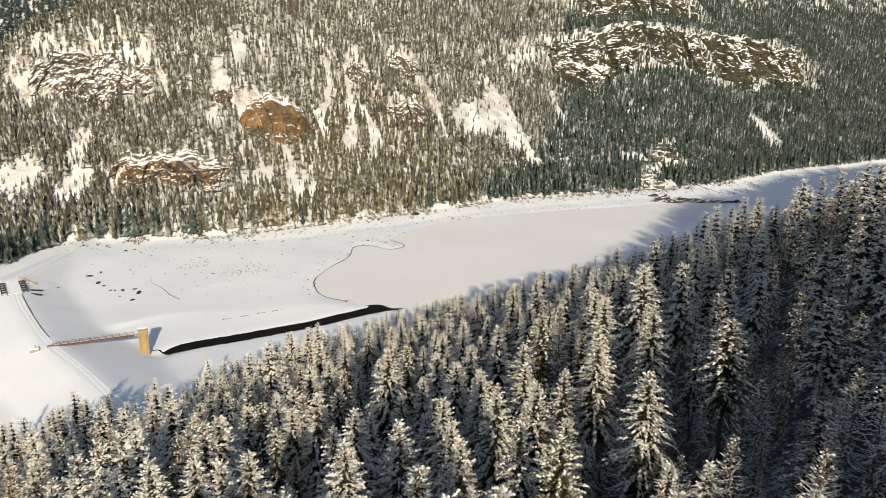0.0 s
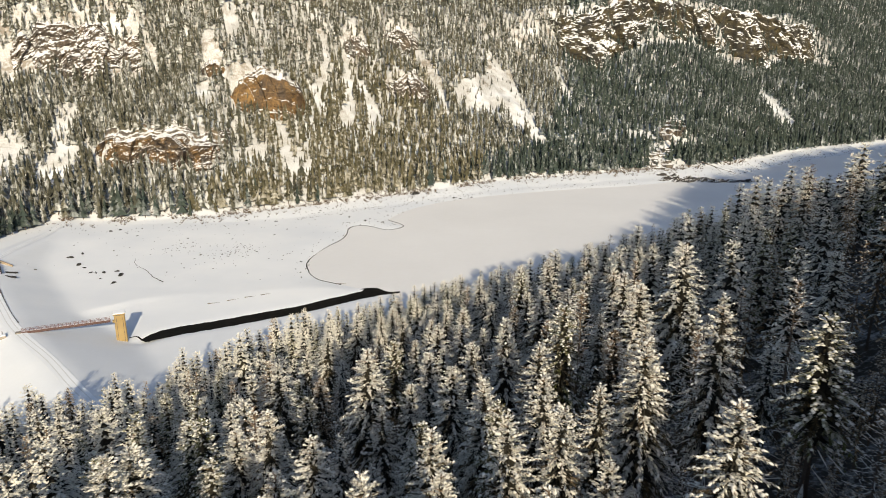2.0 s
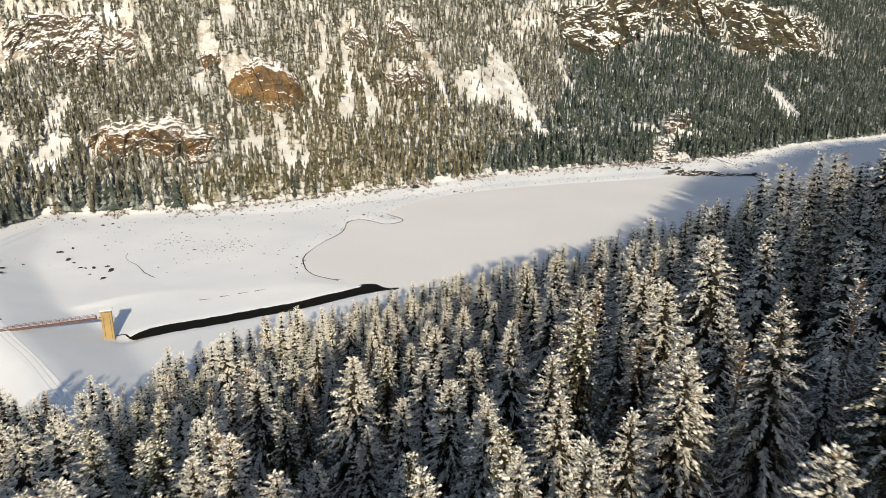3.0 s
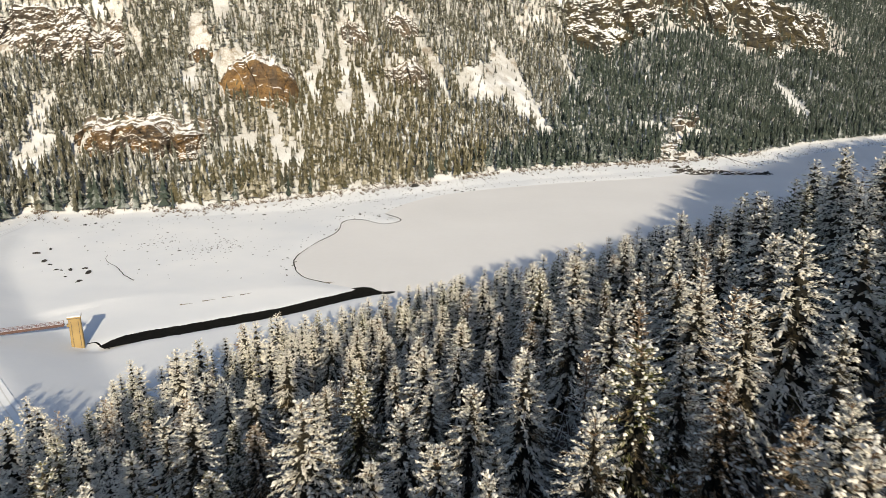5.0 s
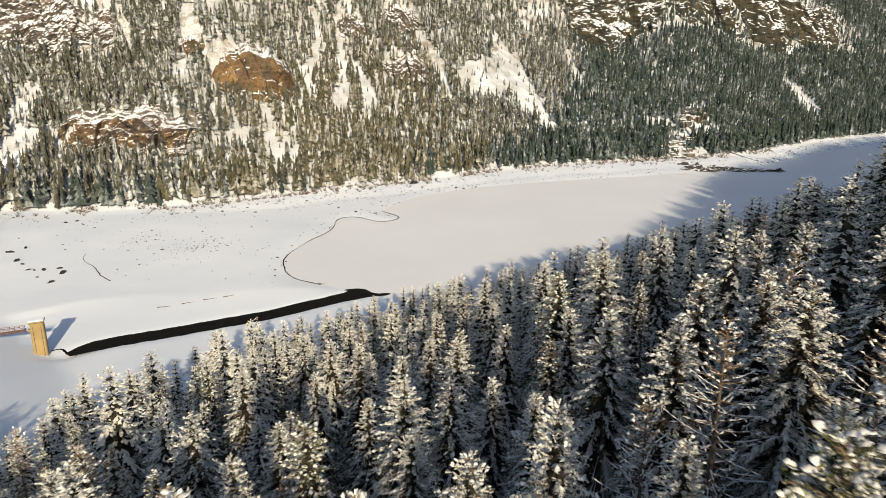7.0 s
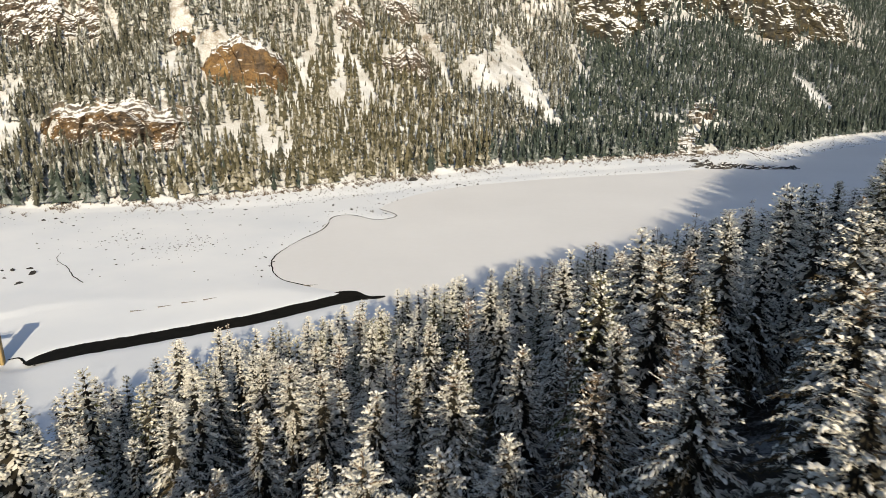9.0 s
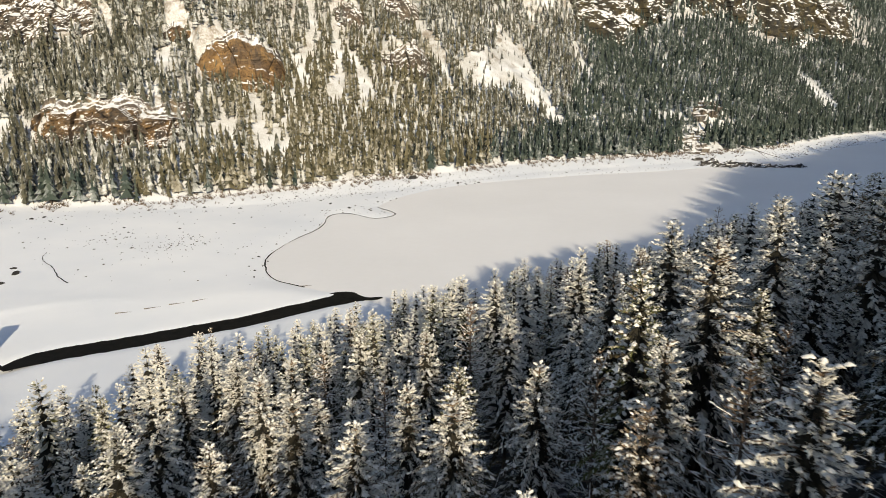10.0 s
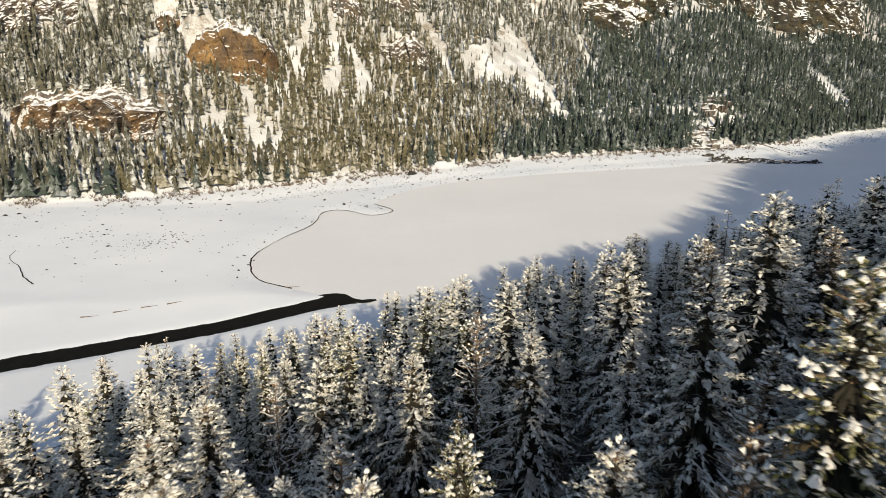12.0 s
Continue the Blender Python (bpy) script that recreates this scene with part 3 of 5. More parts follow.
def pillows(centres, ways, sizes, r):
    """Small domes of snow, each drawn out along its way and hollow below."""
    c, w, s = np.asarray(centres, float), np.asarray(ways, float), np.asarray(sizes, float)
    w = w / np.linalg.norm(w, axis=1)[:, None]
    side = np.cross(w, (0, 0, 1.0))
    side /= np.linalg.norm(side, axis=1)[:, None] + 1e-9
    up = np.cross(side, w)
    k = np.arange(6) / 6 * 2 * np.pi
    b = np.vstack([np.stack([np.cos(k), np.sin(k), np.full(6, -0.45)], 1), [[0, 0, 1]]])[None]
    b = b * (1 + 0.34 * (r.random((len(c), 7, 3)) - 0.5) * 2) + 0.22 * (r.random((len(c), 7, 3)) - 0.5)
    b = b * s[:, None, :]
    v = c[:, None] + b[:, :, :1] * w[:, None] + b[:, :, 1:2] * side[:, None] + b[:, :, 2:] * up[:, None]
    j = np.arange(6)
    f = np.stack([j, (j + 1) % 6, np.full(6, 6)], 1)[None] + 7 * np.arange(len(c))[:, None, None]
    return v.reshape(-1, 3), f.reshape(-1, 3)


def sticks(starts, ends, thick):
    """Thin three-sided tapering rods."""
    a, b = np.asarray(starts, float), np.asarray(ends, float)
    w = b - a
    side = np.cross(w, (0.05, 0.03, 1.0))
    side /= np.linalg.norm(side, axis=1)[:, None] + 1e-9
    up = np.cross(side, w)
    up /= np.linalg.norm(up, axis=1)[:, None] + 1e-9
    t = np.broadcast_to(thick, (len(a),))[:, None]
    ring = [a + t * (side * math.cos(k) + up * math.sin(k)) for k in (0.5, 2.6, 4.7)]
    v = np.stack(ring + [b], 1)
    f = np.array([(0, 1, 3), (1, 2, 3), (2, 0, 3)])[None] + 4 * np.arange(len(a))[:, None, None]
    return v.reshape(-1, 3), f.reshape(-1, 3)


def stem(h, thick, sides=7, rings=5, lean=0.0):
    k = np.arange(sides) / sides * 2 * np.pi
    v, f = [], []
    for i in range(rings):
        t = i / (rings - 1)
        rad = thick * (1 - 0.93 * t) * (1.25 if i == 0 else 1)
        v.append(np.stack([rad * np.cos(k) + lean * t * t * h, rad * np.sin(k), np.full(sides, -0.8 + t * (h + 0.6))], 1))
        if i:
            a, b = (i - 1) * sides + np.arange(sides), (i - 1) * sides + (np.arange(sides) + 1) % sides
            f += [np.stack([a, b, b + sides], 1), np.stack([a, b + sides, a + sides], 1)]
    return np.vstack(v), np.vstack(f)


def fronds(roots, ways, lengths, widths, r, arch=0.30):
    """Small sprays of needles: pointed blades folded along a rib, with drooping sides."""
    p, w = np.asarray(roots, float), np.asarray(ways, float)
    w = w / np.linalg.norm(w, axis=1)[:, None]
    side = np.cross(w, (0, 0, 1.0))
    side /= np.linalg.norm(side, axis=1)[:, None] + 1e-9
    n, b = np.asarray(lengths, float)[:, None], np.asarray(widths, float)[:, None]
    z = np.array([0, 0, 1.0])
    k = r.random((len(p), 4)) * 0.5 + 0.75
    twist = (r.random((len(p), 1)) - 0.5) * 0.6 * b
    left = p + w * n * 0.5 * k[:, :1] + side * b * 0.5 * k[:, 1:2] - z * (arch * b + twist)
    right = p + w * n * 0.5 * k[:, 2:3] - side * b * 0.5 * k[:, 3:4] - z * (arch * b - twist)
    tip = p + w * n - z * 0.10 * n
    v = np.stack([p, left, right, tip], 1)
    f = np.array([(0, 3, 1), (0, 2, 3)])[None] + 4 * np.arange(len(p))[:, None, None]
    return v.reshape(-1, 3), f.reshape(-1, 3)


def skirts(h, r, low, tiers, points, g, power=0.86):
    """The body of a crown: overlapping jagged skirts of boughs."""
    vs, fs, n = [], [], 0
    for i in range(tiers):
        f = i / tiers
        base = h * (low + (0.97 - low) * f)
        k = (np.arange(points) + 0.7 * g.random(points)) / points * 2 * np.pi
        grow = r * ((1 - f) ** power * min(1, 0.6 + 2.6 * f) + 0.03)
        rad = grow * np.where(np.arange(points) % 2, 0.58, 0.95) * (0.8 + 0.4 * g.random(points))
        drop = np.where(np.arange(points) % 2, 0.06, -0.14) * grow + 0.22 * g.normal(size=points) * (1 - 0.7 * f)
        top = min(base + 0.42 * grow + 0.012 * h, h * 0.995)
        vs.append(np.vstack([np.stack([rad * np.cos(k), rad * np.sin(k), base + drop], 1), [[0, 0, top]]]))
        j = np.arange(points)
        fs.append(np.stack([j, (j + 1) % points, np.full(points, points)], 1) + n)
        n += points + 1
    return np.vstack(vs), np.vstack(fs)


def conifer(h, r, seed, style="fir", detail=1.0):
    """Meshes of one tree: trunk, bare twigs, needles and the snow that lies on them."""
    g = np.random.default_rng(seed)
    low = {"fir": 0.24, "pine": 0.30, "bare": 0.16}[style] + 0.10 * g.random()
    levels = int({"fir": 25, "pine": 20, "bare": 24}[style] * (0.8 + 0.2 * detail))
    root, way, size, wide, clean, white, wway, wsize, t0, t1, tt = ([] for _ in range(11))
    for i in range(levels):
        f = 1 - (1 - (i + 0.35 * g.random()) / levels) ** 1.3
        grow = (1 - f) ** (0.82 if style != "pine" else 0.62) * min(1, 0.6 + 2.6 * f)
        first, spokes = g.random() * 6.283, int(g.integers(6, 10)) if style != "bare" else 5
        for k in range(spokes):
            z = h * (low + (0.99 - low) * f) + 0.16 * g.normal()
            az = first + (k + 0.5 * g.random()) / spokes * 2 * np.pi
            out = np.array([math.cos(az), math.sin(az), 0])
            across = np.array([-out[1], out[0], 0])
            length = r * (0.05 + grow) * (0.72 + 0.45 * g.random())
            rise = -0.20 + 1.05 * f ** 1.4 + 0.2 * (g.random() - 0.5)
            droop = 0.55 - 0.30 * f
            if style == "bare":
                rise, droop = -0.50 + 0.95 * f + 0.2 * (g.random() - 0.5), -0.34 + 0.2 * f
            at = lambda s: np.array([0, 0, z]) + length * (out * s + np.array([0, 0, rise * s - droop * s * s]))
            leafy = style != "bare" or f > 0.74 and g.random() < 0.7
            if style == "bare" or detail > 0.7 and g.random() < 0.3:
                for q, thick in ((0.0, 0.07), (0.2, 0.06), (0.4, 0.05), (0.6, 0.042), (0.8, 0.034)):
                    t0.append(at(q))
                    t1.append(at(q + 0.32) if q < 0.8 else at(1.05))
                    tt.append(thick)
            if not leafy:
                for s in (0.15, 0.32, 0.5, 0.66, 0.82, 0.97):
                    if g.random() < 0.65:
                        white.append(at(s) + (0, 0, 0.05))
                        wway.append(out + (0, 0, rise - 2 * droop * s))
                        wsize.append((0.13 * length, 0.05, 0.045))
                    if s > 0.3 and g.random() < 0.35:
                        way_ = out + across * (0.7 if g.random() < 0.5 else -0.7) + np.array([0, 0, -0.1])
                        t0.append(at(s))
                        t1.append(at(s) + way_ * length * 0.20)
                        tt.append(0.024)
                        white.append(at(s) + way_ * length * 0.10 + (0, 0, 0.03))
                        wway.append(way_)
                        wsize.append((0.09 * length, 0.035, 0.035))
                continue
            near = detail > 0.7
            count = max(5, int(round(3 + length / (0.048 if near else 0.085))))
            laden = (0.03 + 0.08 * g.random() if style == "fir" else 0.06 + 0.12 * g.random()) * (1 if near else 1.6)
            # Lower boughs lose their snow more often, which also paints in the shade.
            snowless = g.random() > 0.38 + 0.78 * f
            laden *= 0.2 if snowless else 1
            for j in range(count):
                s = 0.12 + 0.88 * (j + g.random()) / count
                p = at(s) + np.array([0, 0, 0.05 * g.normal()])
                turn = g.uniform(-1.15, 1.15) if s < 0.93 else 0.0
                w = out * math.cos(turn) + across * math.sin(turn) + np.array([0, 0, rise - 2 * droop * s + 0.26 * g.normal()])
                n = (0.15 + 0.12 * length * (1.15 - s)) * (0.65 + 0.6 * g.random()) * (1 if near else 1.22) * (0.6 if style == "bare" else 1)
                root.append(p)
                way.append(w)
                size.append(n)
                clean.append(snowless)
                wide.append((0.035 + 0.17 * n) * (1 if near else 1.3) * (1.3 if style == "pine" else 1))
                if g.random() < laden * min(1, 0.45 + 0.75 * s):
                    w = w / np.linalg.norm(w)
                    white.append(p + w * n * 0.5 + np.array([0, 0, 0.06]))
                    wway.append(w)
                    plump = 0.7 + 0.6 * g.random()
                    wsize.append(np.array([0.10 + n * 0.22, 0.07 + n * 0.10, 0.06 + n * 0.06] if style == "fir" else [0.10 + n * 0.10, 0.09 + n * 0.08, 0.07 + n * 0.06]) * plump)
    # dead twigs under the crown
    for i in range(int((60 if style != "bare" else 10) * detail)):
        z, az = h * (0.08 + (low + 0.06) * g.random()), g.random() * 2 * np.pi
        out = np.array([math.cos(az), math.sin(az), -0.15 - 0.4 * g.random()])
        a = np.array([0, 0, z])
        b = a + out * r * (0.6 + 0.55 * g.random())
        t0.append(a)
        t1.append(b)
        tt.append(0.035)
        if g.random() < 0.7:
            white.append(a * 0.45 + b * 0.55 + (0, 0, 0.05))
            wway.append(out)
            wsize.append((0.30 * r, 0.045, 0.055))
    made = {"trunk": stem(h, 0.012 * h + 0.04, 7 if detail > 0.7 else 5)}
    if t0:
        made["twig_work"] = sticks(t0, t1, np.array(tt))
    if root:
        clean, sprays = np.array(clean), [np.array(q) for q in (root, way, size, wide)]
        made["needles"] = fronds(*(q[~clean] for q in sprays), g)
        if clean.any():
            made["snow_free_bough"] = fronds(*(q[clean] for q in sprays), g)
        # inner skirts coloured as the shade in the gaps between whorls
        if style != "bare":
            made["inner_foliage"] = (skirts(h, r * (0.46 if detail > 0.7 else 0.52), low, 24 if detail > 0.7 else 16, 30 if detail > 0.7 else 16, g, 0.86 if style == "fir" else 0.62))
    if white:
        made["snow_load"] = pillows(white, wway, wsize, g)
    return made


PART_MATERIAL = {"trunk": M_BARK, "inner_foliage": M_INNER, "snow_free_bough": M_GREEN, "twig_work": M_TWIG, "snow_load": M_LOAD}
NEEDLES = {"fir": M_FIR, "pine": M_PINE, "bare": M_RUST, "rust": M_RUST}
LABELS = {
    "fir": ("snow-laden dark green fir on the steep slope", "fir tree"),
    "pine": ("yellow-green pine with clumps of snow on the slope", "pine tree"),
    "bare": ("bare brown conifer with snow along its branches", "dead conifer"),
    "rust": ("rust-brown conifer with snow on its upper boughs", "conifer"),
}


def standing_tree(kind, h, r, seed, detail):
    """One tree as a thing with its parts, at the origin."""
    label, category = LABELS[kind]
    root = new({"fir": "fir_tree", "pine": "pine_tree", "bare": "bare_conifer", "rust": "rusty_conifer"}[kind])
    root.empty_display_size = 0.5
    tagged(root, label, category, "conifers of the near slope")
    for name, (v, f) in conifer(h, r, seed, "fir" if kind == "rust" else kind, detail).items():
        tagged(part(name, mesh_of(name, v, f, [PART_MATERIAL.get(name) or NEEDLES[kind]], shade_smooth=name == "snow_load"), root), kind="" if name == "trunk" else "stuff")
    return root


def bough_tree(h, r, seed, levels=18, solid=True, laden=0.65, fine=False):
    """A conifer seen from some way off: whorls of drooping sprays."""
    g = np.random.default_rng(seed)
    root, way, size, wide, clean, white, wway, wsize = ([] for _ in range(8))
    low = 0.22 + 0.1 * g.random()
    for i in range(levels):
        up = 1 - (1 - (i + 0.4 * g.random()) / levels) ** 1.25
        spokes = int(g.integers(5, 8)) if solid else 4
        first = g.random() * 6.283
        for k in range(spokes):
            az = first + (k + 0.6 * g.random()) / spokes * 6.283
            n = r * (0.06 + (1 - up) ** 0.72 * min(1, 0.6 + 2.4 * up)) * (0.70 + 0.5 * g.random())
            out = np.array([math.cos(az), math.sin(az), -0.60 + 1.25 * up ** 1.5 + 0.25 * (g.random() - 0.5)])
            # Dark snow-free boughs gather low down and stand in for shade there too.
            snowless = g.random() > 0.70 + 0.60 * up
            base = np.array([0, 0, h * (low + (0.98 - low) * up) + 0.30 * (1 - 0.6 * up) * g.normal()])
            count = int(2 + n / (0.30 if fine else 0.75))
            for j in range(count):
                s = 0.06 + 0.80 * (j + g.random()) / count
                root.append(base + out * n * s - np.array([0, 0, 0.12 * n * s * s]))
                turn = g.uniform(-1.1, 1.1) if j < count - 1 else 0
                clean.append(snowless)
                way.append(np.array([out[0] * math.cos(turn) - out[1] * math.sin(turn), out[0] * math.sin(turn) + out[1] * math.cos(turn), out[2] - 0.25 * (1 - up) + 0.25 * g.normal()]))
                size.append(((0.24 + 0.17 * n * (1.2 - s)) if fine else (0.26 + 0.32 * n * (1.2 - s))) * (0.75 + 0.5 * g.random()))
                wide.append(0.09 + size[-1] * (0.28 + 0.16 * g.random()))
                if g.random() < laden * (0.2 if snowless else 1):
                    white.append(root[-1] + way[-1] * size[-1] * 0.6 + np.array([0, 0, 0.08]))
                    wway.append(way[-1])
                    k_ = size[-1] * (0.7 + 0.6 * g.random())
                    wsize.append((0.09 + 0.13 * k_, 0.07 + 0.08 * k_, 0.05 + 0.06 * k_))
    a = fronds(root, way, size, wide, g)
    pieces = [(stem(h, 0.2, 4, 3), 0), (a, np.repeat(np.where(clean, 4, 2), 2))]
    # the crown's body, its inner shade painted as dark skirts
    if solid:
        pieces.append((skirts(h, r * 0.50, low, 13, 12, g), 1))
    pieces.append((pillows(white, wway, wsize, g), 3))
    starts = np.cumsum([0] + [len(v) for (v, f), k in pieces])
    return np.vstack([v for (v, f), k in pieces]), np.vstack([f + n for ((v, f), k), n in zip(pieces, starts)]), np.concatenate([np.full(len(f), k) for (v, f), k in pieces])


def spire(h, r, seed, tiers=8, points=7):
    """A distant conifer: separate jagged whorls of drooping boughs on a thin stem."""
    g = np.random.default_rng(seed)
    v, f = stem(h * 0.9, 0.16, 3, 2)
    vs, fs, ms, n = [v], [f], [np.zeros(len(f))], len(v)
    for i in range(tiers):
        t = (i + 0.5 * (g.random() - 0.5)) / tiers
        low = h * (0.12 + 0.80 * t)
        top = min(low + h * (0.25 - 0.08 * t), h) if i < tiers - 1 else h
        k = (np.arange(points) + 0.8 * g.random(points)) / points * 2 * np.pi
        rad = r * (1 - max(t, 0)) ** 0.85 * np.where(np.arange(points) % 2, 0.42, 1.12) * (0.65 + 0.7 * g.random(points)) + 0.10
        ring = np.stack([rad * np.cos(k), rad * np.sin(k), low + 0.07 * h * (g.random(points) - 0.6) + np.where(np.arange(points) % 2, 0.05 * h, 0)], 1)
        vs.append(np.vstack([ring, [[0, 0, top]]]))
        i0 = np.arange(points)
        fs.append(np.stack([i0, (i0 + 1) % points, np.full(points, points)], 1) + n)
        ms.append(np.full(points, 2))
        n += points + 1
    return np.vstack(vs), np.vstack(fs), np.concatenate(ms)


def woods(name, label, variants, spots, mats, kind="stuff"):
    """Many trees joined in one mesh. spots: variant, x, y, z, height factor, width factor, turn."""
    vs, fs, ms, n = [], [], [], 0
    spots = np.asarray(spots, float)
    for k, (v, f, m) in enumerate(variants):
        s = spots[spots[:, 0].astype(int) == k]
        if not len(s):
            continue
        c, d = np.cos(s[:, 6])[:, None], np.sin(s[:, 6])[:, None]
        x = s[:, 1:2] + s[:, 5:6] * (c * v[None, :, 0] - d * v[None, :, 1])
        y = s[:, 2:3] + s[:, 5:6] * (d * v[None, :, 0] + c * v[None, :, 1])
        z = s[:, 3:4] + s[:, 4:5] * v[None, :, 2]
        vs.append(np.stack([x, y, z], -1).reshape(-1, 3))
        fs.append((f[None] + len(v) * np.arange(len(s))[:, None, None]).reshape(-1, 3) + n)
        ms.append(np.tile(m, len(s)))
        n += len(v) * len(s)
    ob = new(name, mesh_of(name, np.vstack(vs), np.vstack(fs), mats, np.concatenate(ms)))
    return tagged(ob, label, "trees", kind=kind)


# trees that stand out on the near slope: place and height of the tip
TIPS = [
    (20.4, 130, 80.5), (29.4, 147.2, 80.5), (34.3, 142.2, 82.5), (44.2, 153.3, 85.7), (35.6, 130.2, 85.6), (13.1, 131, 76.7), (33.6, 262, 47), (12.8, 165.5, 69.7),
    (28.5, 246.4, 49), (20.3, 265.7, 42), (12.2, 261, 43), (-22.4, 288.7, 24.9), (-2.4, 68.9, 86.2), (2.1, 83, 83.2), (5.5, 106.3, 81.1),
    (28.2, 101, 86.2), (39.7, 119.5, 89.4), (42.1, 104.6, 92.5), (-13.2, 85.1, 75.6), (-50.8, 137.6, 51.9), (-87, 169.7, 40.4), (-36.5, 117.4, 62.8),
    (-119, 184.7, 27.1), (-4.8, 104.7, 76.7), (-12.7, 101.8, 78.3), (-31.9, 144.6, 57.7), (-38.3, 149.9, 54.6), (-52.1, 162.6, 54.8), (-31, 159.4, 56.4),
]
MORE_TIPS = [
    (21.3, 178.3, 71.2), (27.2, 166.8, 76.2), (11.7, 144.8, 72), (5.2, 151.8, 66.8), (2.8, 196.6, 51.5), (-7.4, 183.6, 55.2), (-17.4, 168.2, 59.2), (-28, 180.8, 52.8),
    (-51.6, 204, 44), (-32.9, 169.4, 55.3), (-54.4, 229.7, 35.5), (-45.8, 228.4, 35.8), (-6.9, 146.2, 64.8), (-13.5, 154.7, 62.3), (16.5, 151.9, 76.3), (18, 61.3, 93.3),
    (31.4, 115.5, 89.7), (-9.6, 92, 75.2), (-14.1, 128.3, 65), (-19.5, 164.6, 58.6), (15.7, 120.5, 80.2), (-3.5, 121.3, 70.4), (1, 108, 77), (-39, 246, 32), (23.2, 79.1, 94.1), (8.3, 90.4, 84.3), (-14.7, 113.5, 72.7), (23.7, 125.6, 82.3), (24, 119.6, 83.5), (3.1, 135.2, 67.8), (10.6, 172.6, 59.7),
]
PINE_TIPS = [(32, 77.7, 93.2), (10.8, 148, 74.9), (11, 91.7, 88.6), (22.5, 158, 70.5), (-60, 190, 45), (-45, 180, 48)]
BROWN_TIPS = [(17, 115.3, 82.5), (11.8, 112.8, 78.5), (15, 141, 72.7), (21, 150, 71), (8.8, 149.4, 69.1), (17.2, 93.8, 84.8), (24.5, 88, 87.5), (36, 92, 92), (46, 98, 95), (52, 112, 95), (38, 135, 85), (17.9, 85.8, 86.8), (-1, 171, 57), (9, 138, 71), (14, 160, 66), (-24, 122, 64)]
FIXED = TIPS + MORE_TIPS + PINE_TIPS + BROWN_TIPS
tips = np.array(FIXED)


def scatter(x0, x1, y0, y1, step, seed):
    g = np.random.default_rng(seed)
    a, b = np.meshgrid(np.arange(x0, x1, step), np.arange(y0, y1, step * 0.87))
    a = a + (np.arange(a.shape[0]) % 2)[:, None] * step / 2
    return (a + (g.random(a.shape) - 0.5) * step * 0.75).ravel(), (b + (g.random(b.shape) - 0.5) * step * 0.75).ravel()


px, py = scatter(-190, 330, -40, 640, 6.7, 21)
keep = (px > -0.78 * py - 18 - 0.9 * np.clip(20 - py, 0, None)) & (px < 0.72 * py + 22 + 0.9 * np.clip(20 - py, 0, None))
px, py = px[keep], py[keep]
pz = height(px, py)
hillside = near_hill(px, py)
keep = (hillside > 2.5 + 3 * value_noise(px, py, 18, 2)) & (pz > 0.8) & (distance_to(CREST, px, py) > 11) & (distance_to(CHANNEL, px, py) > 13) & (value_noise(px, py, 22, 3) < 0.86)
keep &= np.min(np.hypot(px[:, None] - tips[None, :, 0], py[:, None] - tips[None, :, 1]), 1) > np.where((np.abs(px) < 45) & (py < 190), 5.8, 4.2)
px, py, pz = px[keep], py[keep], pz[keep]
ph = 11.5 + 12.0 * np.random.default_rng(4).random(len(px)) ** 0.7 + 4 * (value_noise(px, py, 30, 4) - 0.5)
under = np.interp(py, [-40, 0, 130, 200], [128, 118, 78, 66]) - 7  # keep the flight line clear
ph = np.where(np.abs(px) < 9, np.minimum(ph, np.maximum(under - pz, 9)), ph)
ph = np.where((px > 8) & (px < 48) & (py < 64), np.minimum(ph, 15.0), ph)
tz = height(tips[:, 0], tips[:, 1])
px, py, pz, ph = np.r_[tips[:, 0], px], np.r_[tips[:, 1], py], np.r_[tz, pz], np.r_[np.clip(tips[:, 2] - tz, 9, 27), ph]

# low bare growth under tall trees at the flight's start, added for deep shade
ux, uy = scatter(8, 60, 30, 104, 4.6, 51)
far_enough = np.min(np.hypot(ux[:, None] - px[None], uy[:, None] - py[None]), 1) > 1.8
ux, uy = ux[far_enough], uy[far_enough]
shade_growth = len(px)
px, py, pz, ph = np.r_[px, ux], np.r_[py, uy], np.r_[pz, height(ux, uy)], np.r_[ph, 6 + 6 * np.random.default_rng(52).random(len(ux))]

KINDS = ["fir", "fir", "fir", "fir", "pine", "pine", "bare", "rust"]
BASE_H = 19.0
g = np.random.default_rng(11)
pick = g.choice(8, len(px), p=[0.18, 0.17, 0.16, 0.13, 0.10, 0.08, 0.10, 0.08])
firs, pines = len(TIPS) + len(MORE_TIPS), len(PINE_TIPS)
pick[:firs] = np.arange(firs) % 4
pick[firs:firs + pines] = 4 + np.arange(pines) % 2
pick[firs + pines:len(FIXED)] = np.where((tips[firs + pines:, 0] > 20) | (np.arange(len(BROWN_TIPS)) < 5), 6, 6 + np.arange(len(BROWN_TIPS)) % 2)
pick[shade_growth:] = np.where(g.random(len(px) - shade_growth) < 0.7, 6, 7)
turn = g.random(len(px)) * 6.283
broad = 0.86 + 0.3 * g.random(len(px))
broad[firs + 0] = 1.5
pick = np.where((px > 20) & (py < 150) & (np.arange(len(px)) >= len(FIXED)) & (g.random(len(px)) < 0.30), 6, pick)
# trees that the flight passes close by stand singly
reach_ = np.hypot(px, np.maximum(np.maximum(35, np.abs(px) / 0.62), py - 130)) + 3 * np.clip(34 - py, 0, None)
reach_[shade_growth:] += 25
order = np.argsort(reach_)
single = np.zeros(len(px), bool)
single[order[:298]] = True
closest = np.zeros(len(px), bool)
closest[order[:150]] = True
masters = {}
